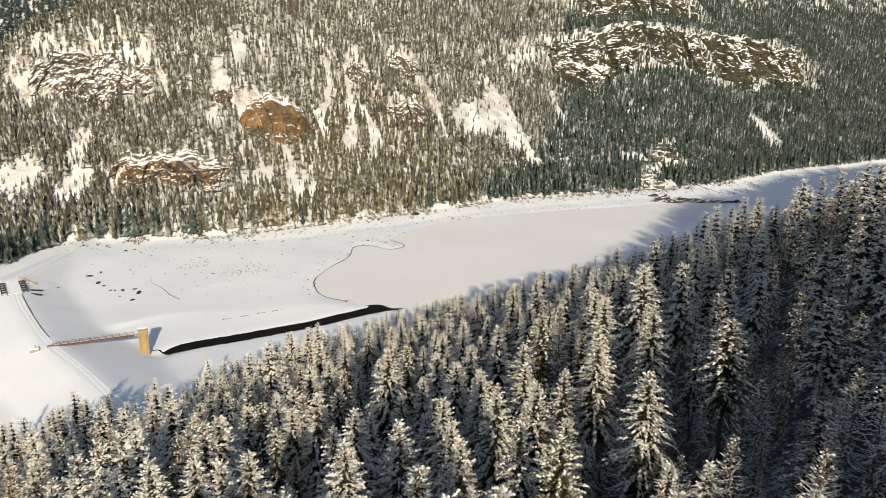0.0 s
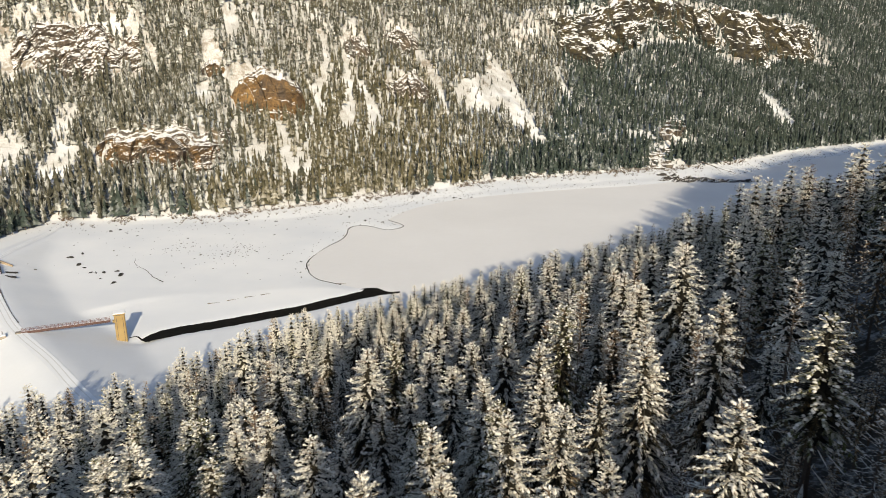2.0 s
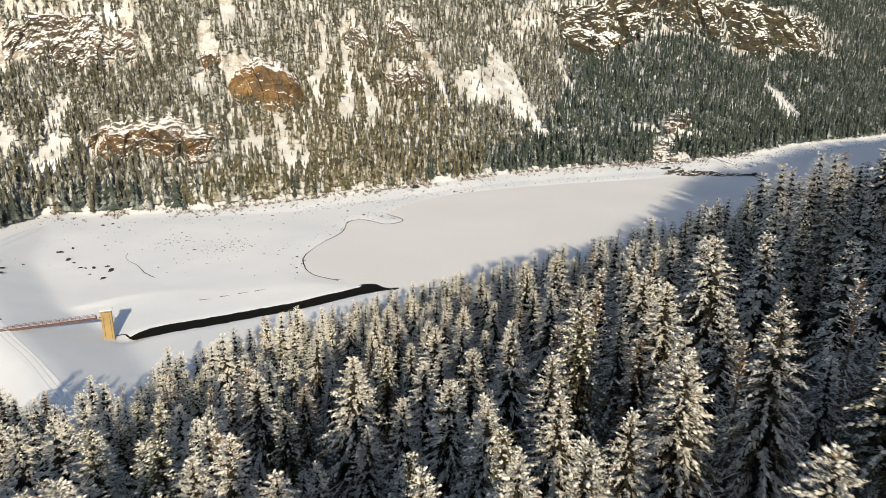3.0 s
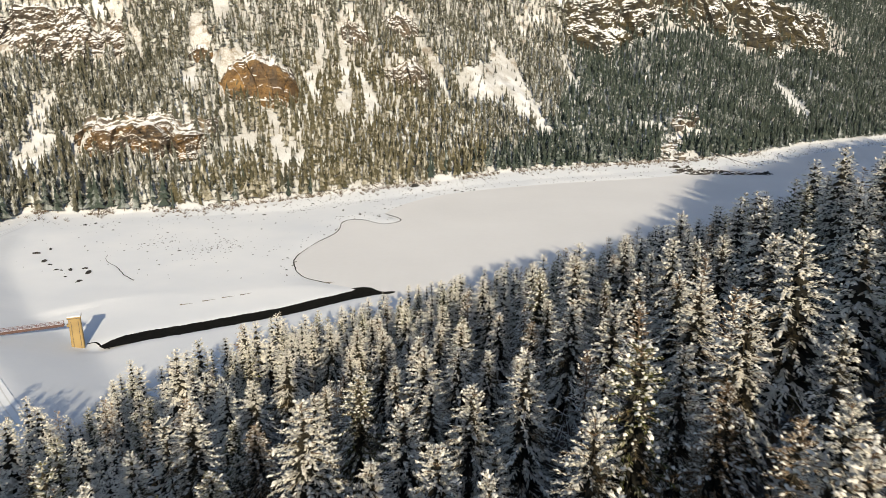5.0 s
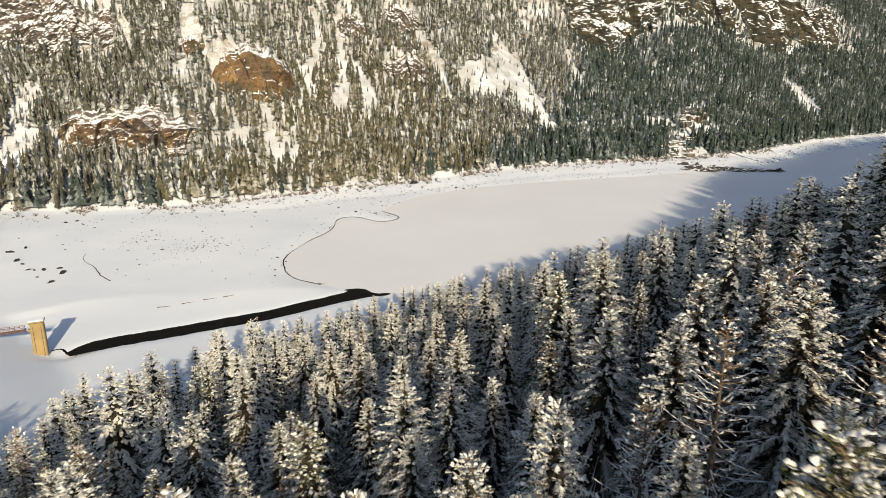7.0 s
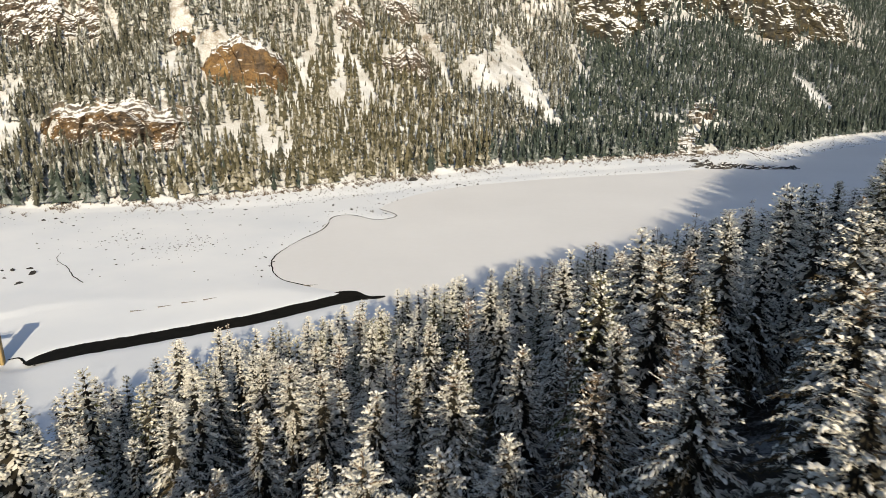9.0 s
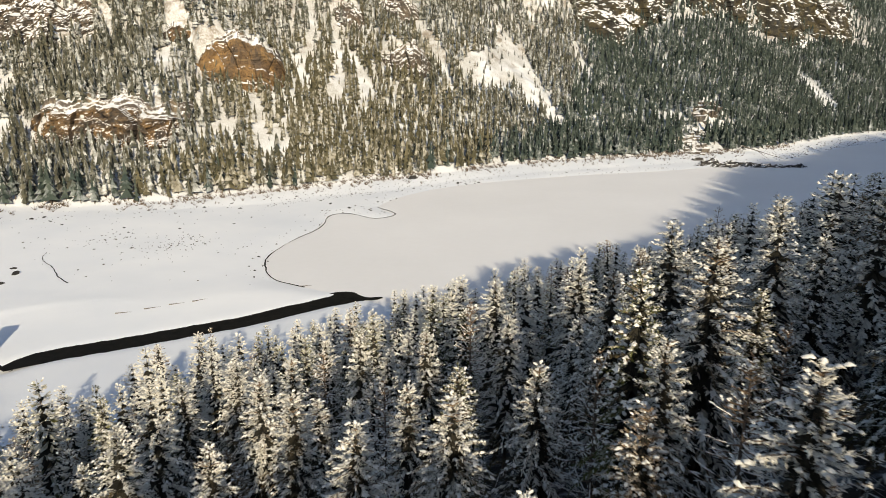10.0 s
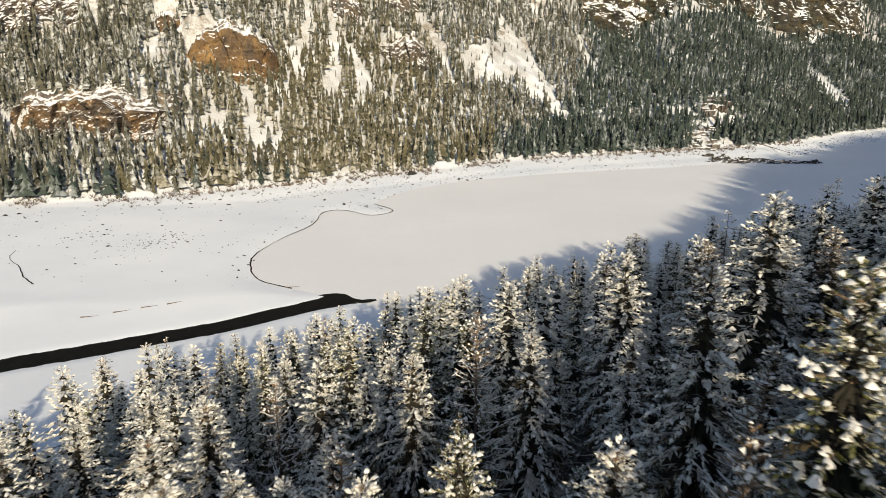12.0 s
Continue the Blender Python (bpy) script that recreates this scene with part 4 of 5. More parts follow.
for i in np.flatnonzero(single):
    key = (int(pick[i]), bool(closest[i]))
    m = Matrix.LocRotScale((px[i], py[i], pz[i]), Euler((0, 0, turn[i])), None)
    k = ph[i] / BASE_H
    size = Matrix.Diagonal((k * broad[i], k * broad[i], k, 1))
    if key not in masters:
        masters[key] = standing_tree(KINDS[key[0]], BASE_H, {"fir": 4.5, "rust": 4.1, "pine": 3.1, "bare": 3.7}[KINDS[key[0]]], 100 + key[0], 1.0 if key[1] else 0.5)
        masters[key].matrix_basis = m @ size
    else:
        copy_thing(masters[key], m).matrix_basis = m @ size
LADEN = {"fir": 0.22, "pine": 0.30, "bare": 0.2, "rust": 0.16}
mid = [bough_tree(BASE_H, {"fir": 4.8, "rust": 4.4, "pine": 3.7, "bare": 2.6}[kind], 300 + k, 19 if fine else 17, kind != "bare", LADEN[kind] * (0.6 if fine else 1), fine) for fine in (False, True) for k, kind in enumerate(KINDS)]
close_by = np.hypot(px, np.maximum(0, py - 130)) < 80
remote = (py > 330) | (px > 130)
for name, members, needles, label in (
    ("fir_wood", (0, 1, 2, 3), M_FIR, "snow-laden firs crowding the slope down to the lake"),
    ("pine_wood", (4, 5), M_PINE, "yellow-green snowy pines scattered through the wood"),
    ("bare_wood", (6, 7), M_RUST, "brown half-bare conifers scattered through the wood"),
):
    rest = np.flatnonzero(~single & ~remote & np.isin(pick, members))
    spots = np.stack([pick[rest] + 8 * close_by[rest], px[rest], py[rest], pz[rest], ph[rest] / BASE_H, ph[rest] / BASE_H * broad[rest], turn[rest]], 1)
    woods(name, label, mid, spots, [M_BARK, M_INNER, needles, M_LOAD, M_GREEN])
spires = [spire(16, 2.3, 500 + k, 6, 5) for k in range(6)]
rest = np.flatnonzero(~single & remote)
# the same slope to either side of the flight and behind its start
sx, sy = scatter(-140, 290, -125, 330, 7.0, 61)
aside = (sx < -0.78 * sy - 20 - 0.9 * np.clip(20 - sy, 0, None)) | (sx > 0.72 * sy + 24 + 0.9 * np.clip(20 - sy, 0, None)) | (sy < -42)
aside &= (near_hill(sx, sy) > 6) & (np.hypot(sx, sy + 6) > 16) & (distance_to(CREST, sx, sy) > 14)
sx, sy = sx[aside], sy[aside]
g = np.random.default_rng(62)
side_h = 13 + 9 * g.random(len(sx))
alike = (np.abs(sx) < 95) & (sy > -60) & (sy < 170)
light_ = [bough_tree(BASE_H, 4.8, 340 + k, 9, True, 0.15) for k in range(6)]
for name, label, variants, tall, mats, which in (
    ("slope_wood", "snowy conifers covering the near slope beside the flight", light_, BASE_H, [M_BARK, M_INNER, M_FIR, M_LOAD, M_GREEN], alike),
    ("outer_wood", "snowy conifers covering the rest of the near slope", spires, 16, [M_BARK, M_TWIG, M_FIR], ~alike),
):
    n_ = int(which.sum())
    spots = np.stack([g.integers(0, 6, n_), sx[which], sy[which], height(sx[which], sy[which]) - 0.4, side_h[which] / tall, side_h[which] / tall * (1.0 + 0.3 * g.random(n_)), g.random(n_) * 6.28], 1)
    woods(name, label, variants, spots, mats)
spots = np.stack([pick[rest] % 6, px[rest], py[rest], pz[rest], ph[rest] / 16, ph[rest] / 16 * broad[rest], turn[rest]], 1)
woods("shore_wood", "snowy conifers on the slope above the lake's far end", spires, spots, [M_BARK, M_TWIG, M_FAR])

# woods of the far mountain
fx, fy = scatter(-640, 1240, 396, 2050, 5.8, 31)
ex, ey = scatter(-640, -250, 540, 900, 5.6, 33)
fx, fy = np.r_[fx, ex], np.r_[fy, ey]
foot = np.interp(fx, FOOT_X, FOOT_Y)
fd = (fy - foot) * 0.84
keep = ((fd > 1) | (fx < -303) & (fx > -430) & (fy > 402)) & (fd < 680) & ((fd < 380) | (np.random.default_rng(3).random(len(fx)) < 0.5)) & (fx > -0.79 * fy) & (fx < 0.66 * fy)
fx, fy, fd = fx[keep], fy[keep], fd[keep]
slope_u, slope_v = fx * 0.91 + fy * 0.42, fy * 0.91 - fx * 0.42
open_ = value_noise(slope_u, slope_v * 0.22, 13, 1) * 0.42 + value_noise(slope_u, slope_v * 0.5, 44, 2) * 0.30 + value_noise(fx, fy, 7, 5) * 0.28
dense = 0.76 + 0.24 * smooth(42, 6, fd) + 0.14 * smooth(40, 240, fx) + 0.22 * smooth(-230, -380, fx) * smooth(60, 140, fd) + 0.2 * smooth(50, 30, np.hypot((fx + 290) * 0.8, fy - 622))
clear = np.zeros(len(fx), bool)
for cx, cy, wx, wy in ((36, 852, 22, 48), (8, 802, 26, 26), (58, 806, 16, 30), (76, 774, 9, 15), (-183, 582, 8, 15), (-146, 588, 8, 18), (-323, 538, 10, 22), (-339, 581, 9, 14), (-96, 704, 6, 20), (-120, 689, 6, 18), (-368, 530, 20, 20), (204, 833, 17, 11), (209, 780, 12, 18), (222, 804, 12, 16), (234, 832, 12, 14), (246, 856, 11, 12), (258, 878, 10, 12), (453, 1056, 17, 46)):
    clear |= ((fx - cx) / wx) ** 2 + ((fy - cy) / wy) ** 2 < 1 + 0.8 * (value_noise(fx, fy, 14, 4) - 0.5)
# snow gullies that run down between the trees
GULLIES = (((-248, 664), (-236, 647), (-239, 622), (-231, 608)), ((-165, 790), (-151, 749), (-157, 708), (-143, 669)), ((-141, 791), (-132, 755), (-117, 681)),
           ((-115, 748), (-93, 689)), ((-68, 860), (-39, 808), (-22, 748)), ((-316, 660), (-302, 639)), ((-310, 560), (-289, 538)), ((-172, 628), (-150, 581)),
           ((113, 934), (122, 878)), ((-235, 690), (-220, 671)), ((-342, 575), (-320, 527)), ((13, 932), (27, 887)), ((59, 843), (81, 765)))
for gully in GULLIES:
    for (ax, ay), (bx, by) in zip(gully, gully[1:]):
        t = np.clip(((fx - ax) * (bx - ax) + (fy - ay) * (by - ay)) / ((bx - ax) ** 2 + (by - ay) ** 2), 0, 1)
        clear |= np.hypot(fx - ax - t * (bx - ax), fy - ay - t * (by - ay)) < 2.0 + 5.0 * value_noise(fx, fy, 11, 6)
for key, (a, b, tall, lean, deep) in FACES.items():
    a, b = np.array(a, float), np.array(b, float)
    w = (b - a) / np.linalg.norm(b - a)
    s, t = (fx - a[0]) * w[0] + (fy - a[1]) * w[1], -(fx - a[0]) * w[1] + (fy - a[1]) * w[0]
    n_ = np.linalg.norm(b - a)
    margin = 0.13 if key in ("band", "upper") else 0.06
    clear |= (s > margin * n_) & (s < (1 - margin) * n_) & (t > (3 if key in ("band", "upper") else 0)) & (t < (0.5 if key in ("band", "upper") else 0.9) * lean * tall + (13 if key in ("ochre", "orange") else 0)) & (value_noise(fx, fy, 9, 2) < 0.78)
g = np.random.default_rng(5)
scrub = (open_ >= dense) & ~clear & (g.random(len(fx)) < 0.9) | clear & (g.random(len(fx)) < 0.30)
keep = (open_ < dense) & ~clear | scrub
fx, fy, fd, scrub = fx[keep], fy[keep], fd[keep], scrub[keep]
fz = height(fx, fy)
seen = (fz < 118 + 0.15 * np.hypot(fx, fy)) | (g.random(len(fx)) < 0.35)
fx, fy, fd, fz, scrub = fx[seen], fy[seen], fd[seen], fz[seen], scrub[seen]
far_h = (9.5 + 9.5 * g.random(len(fx))) * (1 + 0.30 * smooth(40, 8, fd)) * np.where(scrub, 0.25 + 0.35 * g.random(len(fx)), 1)
spots = np.stack([g.integers(0, 6, len(fx)), fx, fy, fz - 0.4, far_h / 16, far_h / 16 * (1.0 + 0.45 * g.random(len(fx))), g.random(len(fx)) * 6.28], 1)
# The belt paints the shade of the mountain's right side as darker trees.
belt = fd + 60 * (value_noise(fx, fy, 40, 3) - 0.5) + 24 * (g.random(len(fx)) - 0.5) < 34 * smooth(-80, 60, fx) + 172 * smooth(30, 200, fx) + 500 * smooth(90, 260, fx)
olive = (np.hypot((fx + 95) / 95, (fd - 60) / 120) + 0.7 * (value_noise(fx, fy, 34, 7) - 0.5) + 0.9 * (g.random(len(fx)) - 0.5)) < 0.95
woods("mountain_wood", "frosted conifers covering the far mountainside", spires, spots[~belt & ~olive], [M_BARK, M_TWIG, M_FAR])
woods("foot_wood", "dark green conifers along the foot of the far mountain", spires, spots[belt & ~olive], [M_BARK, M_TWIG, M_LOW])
woods("pine_wood", "sunlit olive-brown conifers dusted with snow below the crags", spires, spots[olive], [M_BARK, M_TWIG, M_OLIVE])

# the ridge above the flight, and the distant ridge
g = np.random.default_rng(8)
rq = np.r_[g.random(680) * 760 + 40, g.random(220) * 110 + 22]
rw = -150 + 40 * (g.random(900) - 0.3)
rx_, ry_ = 0.963 * rq - 0.27 * rw, 0.27 * rq + 0.963 * rw
rz_ = height(rx_, ry_)
g = np.random.default_rng(6)
spots = np.stack([g.integers(0, 6, 900), rx_, ry_, rz_ - 0.5, 0.72 + 0.55 * g.random(900), 1.3 + 0.6 * g.random(900), g.random(900) * 6.28], 1)
woods("ridge_wood", "snowy conifers along the ridge over the slope", spires, spots, [M_BARK, M_TWIG, M_FAR])

dx, dy = scatter(-1750, -520, 1100, 2000, 9.5, 41)
dz = distant_ridge(dx, dy)
ok = (dz > 20) & (dx > -0.85 * dy) & (dx < -0.36 * dy)
dx, dy, dz = dx[ok], dy[ok], dz[ok]
g = np.random.default_rng(16)
spots = np.stack([g.integers(0, 6, len(dx)), dx, dy, dz - 2, 1.1 + 0.6 * g.random(len(dx)), 3.2 + 0.8 * g.random(len(dx)), g.random(len(dx)) * 6.28], 1)
woods("distant_wood", "bluish far-off conifers on the ridge beyond the valley", [spire(16, 2.5, 600 + k, 3, 4) for k in range(6)], spots, [M_BARK, M_TWIG, M_DISTANT])

# ---- the dam, its tower and bridge ----


def box(bm, size, m=Matrix(), bevel=0.0):
    made = bmesh.ops.create_cube(bm, size=1.0, matrix=m @ Matrix.Diagonal((*size, 1)))
    if bevel:
        edges = list({e for v in made["verts"] for e in v.link_edges})
        bmesh.ops.bevel(bm, geom=edges, offset=bevel, segments=1, affect="EDGES")


def built(name, fill, mat, parent, label=""):
    """One part whose shape the function fill draws."""
    bm = bmesh.new()
    fill(bm)
    me = bpy.data.meshes.new(name)
    bm.to_mesh(me)
    bm.free()
    me.materials.append(mat)
    return part(name, me, parent, label)


def block(name, size, m, mat, parent, label="", bevel=0.04):
    return built(name, lambda bm: box(bm, size, m, bevel), mat, parent, label)


BRIDGE_TURN = 27.0


def intake_tower():
    root = tagged(new("intake_tower"), "ochre concrete intake tower standing in snow", "tower")
    root.matrix_basis = pose(-146.2, 280.0, -0.6, 0, 0, BRIDGE_TURN)

    def shaft(bm):
        rings = [(0, 2.15, 1.75), (4, 2.1, 1.7), (9, 2.05, 1.66), (13.2, 2.0, 1.62)]
        loops = []
        for z, a, b in rings:
            loops.append([bm.verts.new(p) for p in ((-a, -b + 0.25, z), (-a + 0.25, -b, z), (a - 0.25, -b, z), (a, -b + 0.25, z), (a, b - 0.25, z), (a - 0.25, b, z), (-a + 0.25, b, z), (-a, b - 0.25, z))])
        for p, q in zip(loops, loops[1:]):
            for i in range(8):
                bm.faces.new((p[i], p[(i + 1) % 8], q[(i + 1) % 8], q[i]))
        bm.faces.new(loops[-1])
        bm.faces.new(loops[0][::-1])
    built("shaft", shaft, M_OCHRE, root)
    block("footing", (5.4, 4.6, 1.0), pose(0, 0, 0.3), M_CONCRETE, root, "snow-dusted concrete footing")
    # A dark strip stands in for the shade below the slab's overhang.
    block("slab_shade", (4.3, 3.55, 0.28), pose(0, 0, 13.25), M_IRON, root, "dark shadowed band under the top slab")
    block("top_slab", (4.7, 3.9, 0.42), pose(0, 0, 13.6), M_OCHRE, root)
    block("snow_cap", (4.6, 3.8, 0.34), pose(0, 0, 13.96), M_SNOW, root, "snow lying on the slab", 0.12)
    block("bracket", (0.9, 1.4, 0.9), pose(-2.35, 0, 10.4), M_OCHRE, root)
    block("guide_rail", (0.14, 0.12, 11.5), pose(1.2, -1.75, 6.3), M_IRON, root, "dark iron gate guide")
    block("guide_rail", (0.14, 0.12, 11.5), pose(-1.2, -1.75, 6.3), M_IRON, root, "dark iron gate guide")


def footbridge():
    root = tagged(new("footbridge"), "faded red steel footbridge with railings and snow on its deck", "footbridge")
    root.matrix_basis = pose(-178.0, 263.7, 10.2, 0, 0, BRIDGE_TURN)
    n = 32.2
    block("deck", (n, 1.5, 0.10), pose(n / 2, 0, 0.42), M_RAIL, root)
    block("snow_strip", (n - 0.4, 0.7, 0.08), pose(n / 2, 0, 0.51), M_SNOW, root, "trodden snow on the deck")
    for y in (-0.72, 0.72):
        block("girder", (n, 0.18, 0.85), pose(n / 2, y, 0.0), M_GIRDER, root, "dark rusty girder")
        for z in (0.95, 1.5):
            block("rail", (n, 0.09, 0.09), pose(n / 2, y, z), M_RAIL, root, bevel=0.02)
        for i in range(23):
            x = 0.2 + i * (n - 0.4) / 22
            block("post", (0.10, 0.10, 1.15), pose(x, y, 0.95), M_RAIL, root, bevel=0.02)
            if i < 22:
                up = 38 if i % 2 else -38
                block("brace", (1.75, 0.06, 0.06), pose(x + 0.72, y, 0.95, 0, up, 0), M_RAIL, root, bevel=0.01)
    block("abutment", (2.2, 2.4, 1.8), pose(-0.9, 0, -0.5), M_CONCRETE, root, "snow-dusted concrete abutment")


M_TAN = plain_material("tan_concrete", (0.30, 0.23, 0.15), (0.40, 0.31, 0.21), 0.4)


def spillway():
    root = tagged(new("spillway_bridge"), "concrete spillway bridge with dark barred parapets on the dam", "bridge")
    root.matrix_basis = pose(-250.5, 345, 10.2, 0, 0, 128)
    block("deck", (28, 7.5, 0.7), pose(0, 0, -0.2), M_CONCRETE, root)
    block("snow_strip", (27.5, 6.4, 0.2), pose(0, 0, 0.22), M_SNOW, root, "snow with wheel tracks on the deck")
    for side in (-1, 1):
        block("parapet_foot", (24, 0.5, 0.5), pose(0, side * 3.6, 0.3), M_CONCRETE, root)
        for i in range(5):
            x = -9.6 + i * 4.8
            block("gate_beam", (0.95, 2.7, 0.75), pose(x, side * 4.6, 0.75), M_BLACK, root, "dark iron gate beam reaching out over the sluice", 0.05)
            block("gate_post", (0.5, 0.5, 2.1), pose(x, side * 5.9, 0.4), M_BLACK, root, "dark iron post")
            if i < 4:
                block("snow_ledge", (2.6, 2.8, 0.5), pose(x + 2.4, side * 4.6, 0.15), M_SNOW, root, "snow-covered slab between the gates", 0.12)
    for i in range(4):
        block("pier", (0.9, 6.8, 6.5), pose(-9 + i * 6, 0, -3.4), M_CONCRETE, root)

    def wing(bm):
        v = [bm.verts.new(p) for p in ((0, 0, 0), (11, 0, 0), (11, 0.5, 0), (0, 0.5, 0), (0, 0, 5.0), (11, 0, 1.4), (11, 0.5, 1.4), (0, 0.5, 5.0))]
        for f in ((0, 1, 5, 4), (1, 2, 6, 5), (2, 3, 7, 6), (3, 0, 4, 7), (4, 5, 6, 7), (3, 2, 1, 0)):
            bm.faces.new([v[i] for i in f])
    w = built("wing_wall", wing, M_TAN, root, "tan tapering concrete wing wall")
    w.matrix_basis = pose(15.0, -3.8, -2.6, 0, 0, -135)
    low = built("low_wall", wing, M_BLACK, root, "low dark wall edging the spillway channel")
    low.matrix_basis = pose(-6.9, -8.0, -2.6, 0, 0, -76) @ Matrix.Diagonal((0.5, 1.4, 0.4, 1))
    block("boom_log", (12, 0.9, 0.8), pose(-12.8, -7.5, -1.5, 0, 0, 43), M_BLACK, root, "dark timber boom lying on the snow")


intake_tower()
footbridge()
spillway()


def draped(line, width, lift):
    z = height(line[:, 0], line[:, 1]) + lift
    return ribbon(line, np.full(len(line), width), z)


fine_crest = curve_points(CREST, 3)
road = new("road", mesh_of("road", *draped(fine_crest, 4.6, 0.09), [M_SNOW], shade_smooth=True))
tagged(road, "snow-covered track along the dam crest", "road", kind="structure")


def ruts():
    for k, off in enumerate((-0.95, 0.95)):
        c = np.gradient(fine_crest, axis=0)
        nrm = np.stack([c[:, 1], -c[:, 0]], 1) / np.linalg.norm(c, axis=1)[:, None]
        line = fine_crest + nrm * (off + 0.25 * np.sin(np.arange(len(fine_crest)) * 0.35))[:, None]
        ob = new("wheel_track", mesh_of("wheel_track", *draped(line, 0.42, 0.13), [M_RUT]))
        tagged(ob, "grey wheel rut pressed into the snow of the track", "wheel track", kind="structure")


M_RUT = plain_material("pressed_dirty_snow", (0.74, 0.74, 0.74), (0.82, 0.82, 0.82), 0.4)
M_EDGE = plain_material("dark_road_edge", (0.13, 0.12, 0.11), (0.24, 0.22, 0.20), 0.6)
ruts()


def road_edge():
    line = fine_crest[(fine_crest[:, 1] < 334) & (fine_crest[:, 1] > 272)]
    c = np.gradient(line, axis=0)
    nrm = np.stack([c[:, 1], -c[:, 0]], 1) / np.linalg.norm(c, axis=1)[:, None]
    side = line + nrm * (-2.6 if (nrm[0] @ np.array([1, 0.5])) < 0 else 2.6)
    v, f = ribbon(side, 0.15 + 0.6 * np.array([value_noise(i, 0, 2.5, 3) for i in range(len(side))]), height(side[:, 0], side[:, 1]) + 0.14)
    tagged(new("road_edge", mesh_of("road_edge", v, f, [M_EDGE])), "dark bare edge of the track along the dam crest", "road edge", kind="structure")


road_edge()


def valve_box():
    root = tagged(new("valve_box"), "small snow-covered concrete box beside the dam track", "valve box")
    root.matrix_basis = pose(-183.5, 259.5, float(height(-183.5, 259.5)) + 0.1, 0, 0, 35)
    block("body", (3.4, 2.4, 1.3), pose(0, 0, 0.5), M_CONCRETE, root)
    block("snow_cap", (3.5, 2.5, 0.45), pose(0, 0, 1.35), M_SNOW, root, "thick snow on the lid", 0.15)
    block("handwheel_post", (0.22, 0.22, 1.5), pose(0.7, 0.2, 2.0), M_IRON, root, "dark iron valve post")


valve_box()

# ---- stones, driftwood and the edge of the ice ----


def stone_mesh(seed, squash):
    g = np.random.default_rng(seed)
    bm = bmesh.new()
    bmesh.ops.create_icosphere(bm, subdivisions=2, radius=1.0)
    for v in bm.verts:
        p = v.co
        k = 1 + 0.75 * noise.noise(p * 1.3 + Vector((seed * 3.1, 0, 0))) + 0.55 * noise.noise(p * 3.1 + Vector((0, seed * 1.7, 0)))
        v.co = Vector((p.x * k, p.y * k * 0.72, p.z * k * squash))
    me = bpy.data.meshes.new("boulder")
    bm.to_mesh(me)
    bm.free()
    me.materials.append(M_BOULDER)
    return me


def recast(me, mat):
    me = me.copy()
    me.materials.clear()
    me.materials.append(mat)
    return me


STONES = [stone_mesh(s, 0.42 + 0.06 * (s % 3)) for s in range(1, 6)]


SLABS = [recast(me, M_SLAB) for me in STONES]


def boulder(x, y, size, k, label, group):
    ob = new("boulder", STONES[k % 5])
    ob.matrix_basis = Matrix.LocRotScale((x, y, float(height(x, y)) + size * 0.05), Euler((0, 0, k * 1.3)), (size * (0.85 + 0.35 * (k % 3) / 2), size * (0.55 + 0.3 * (k % 4) / 3), size * 0.9))
    return tagged(ob, label, "boulder", group)


ON_BED = [(-244, 456, 2.0), (-240, 461, 1.5), (-231, 452, 1.2), (-221, 446, 1.0), (-233, 402, 2.0), (-235, 393, 2.3), (-222, 379, 2.4), (-216, 374, 1.6), (-208, 366, 1.3), (-201, 367, 2.2), (-195, 370, 1.7), (-190, 364, 2.4), (-197, 356, 1.4), (-187, 350, 1.9), (-205, 366, 1.1)]
for k, (x, y, s) in enumerate(ON_BED):
    boulder(x, y, s * 0.8, k, "dark half-buried boulder on the snowy lake bed", "boulders on the lake bed")
BY_SHORE = [(-100, 402, 0.9), (-94, 396, 0.7), (-92, 371, 0.8), (-143, 501, 1.1), (-92, 521, 1.3), (-100, 529, 1.0), (-118, 537, 1.1), (-78, 510, 1.5), (-133, 462, 0.8), (-129, 479, 0.7), (-66, 545, 1.0), (-14, 606, 1.6), (-8, 604, 1.2), (2, 611, 1.4), (120, 676, 1.0), (160, 692, 1.2), (60, 650, 0.9), (-165, 500, 1.2), (-152, 512, 1.0)]
for k, (x, y, s) in enumerate(BY_SHORE):
    boulder(x, y, s, k + 2, "dark stone on the snowy shore", "stones on the shore")
boulder(-48.5, 606, 4.2, 3, "large dark boulder under the shore trees", "")


def rubble(name, label, spots):
    """Many small stones as one loose scatter."""
    spots = np.asarray(spots, float)
    g = np.random.default_rng(len(spots))
    z = height(spots[:, 0], spots[:, 1])
    s = spots[:, 2:3] * (0.6 + 0.8 * g.random((len(spots), 1)))
    ways = np.stack([np.cos(spots[:, 0] * 9), np.sin(spots[:, 0] * 9), 0 * z], 1)
    v, f = lumps(np.column_stack([spots[:, :2], z + 0.1 * spots[:, 2]]), ways, s * np.array([[1.2, 0.8, 0.55]]), g, 0.35)
    tagged(new(name, mesh_of(name, v, f, [M_STONE])), label, "stones", kind="stuff")


g = np.random.default_rng(77)
patch = np.column_stack([-146 + 15 * g.normal(size=150) * 0.62, 416 + 15 * g.normal(size=150) * 0.8, 0.18 + 0.32 * g.random(150)])
patch2 = np.column_stack([-182 + 10 * g.normal(size=46), 424 + 9 * g.normal(size=46), 0.25 + 0.35 * g.random(46)])
flats = np.column_stack([g.uniform(-250, -80, 170), g.uniform(355, 530, 170), 0.2 + 0.5 * g.random(170) ** 3])
rubble("rubble", "small dark stones scattered over the snowy lake bed", np.vstack([patch, patch2, flats]))
k = g.integers(0, len(LAKE), 1500)
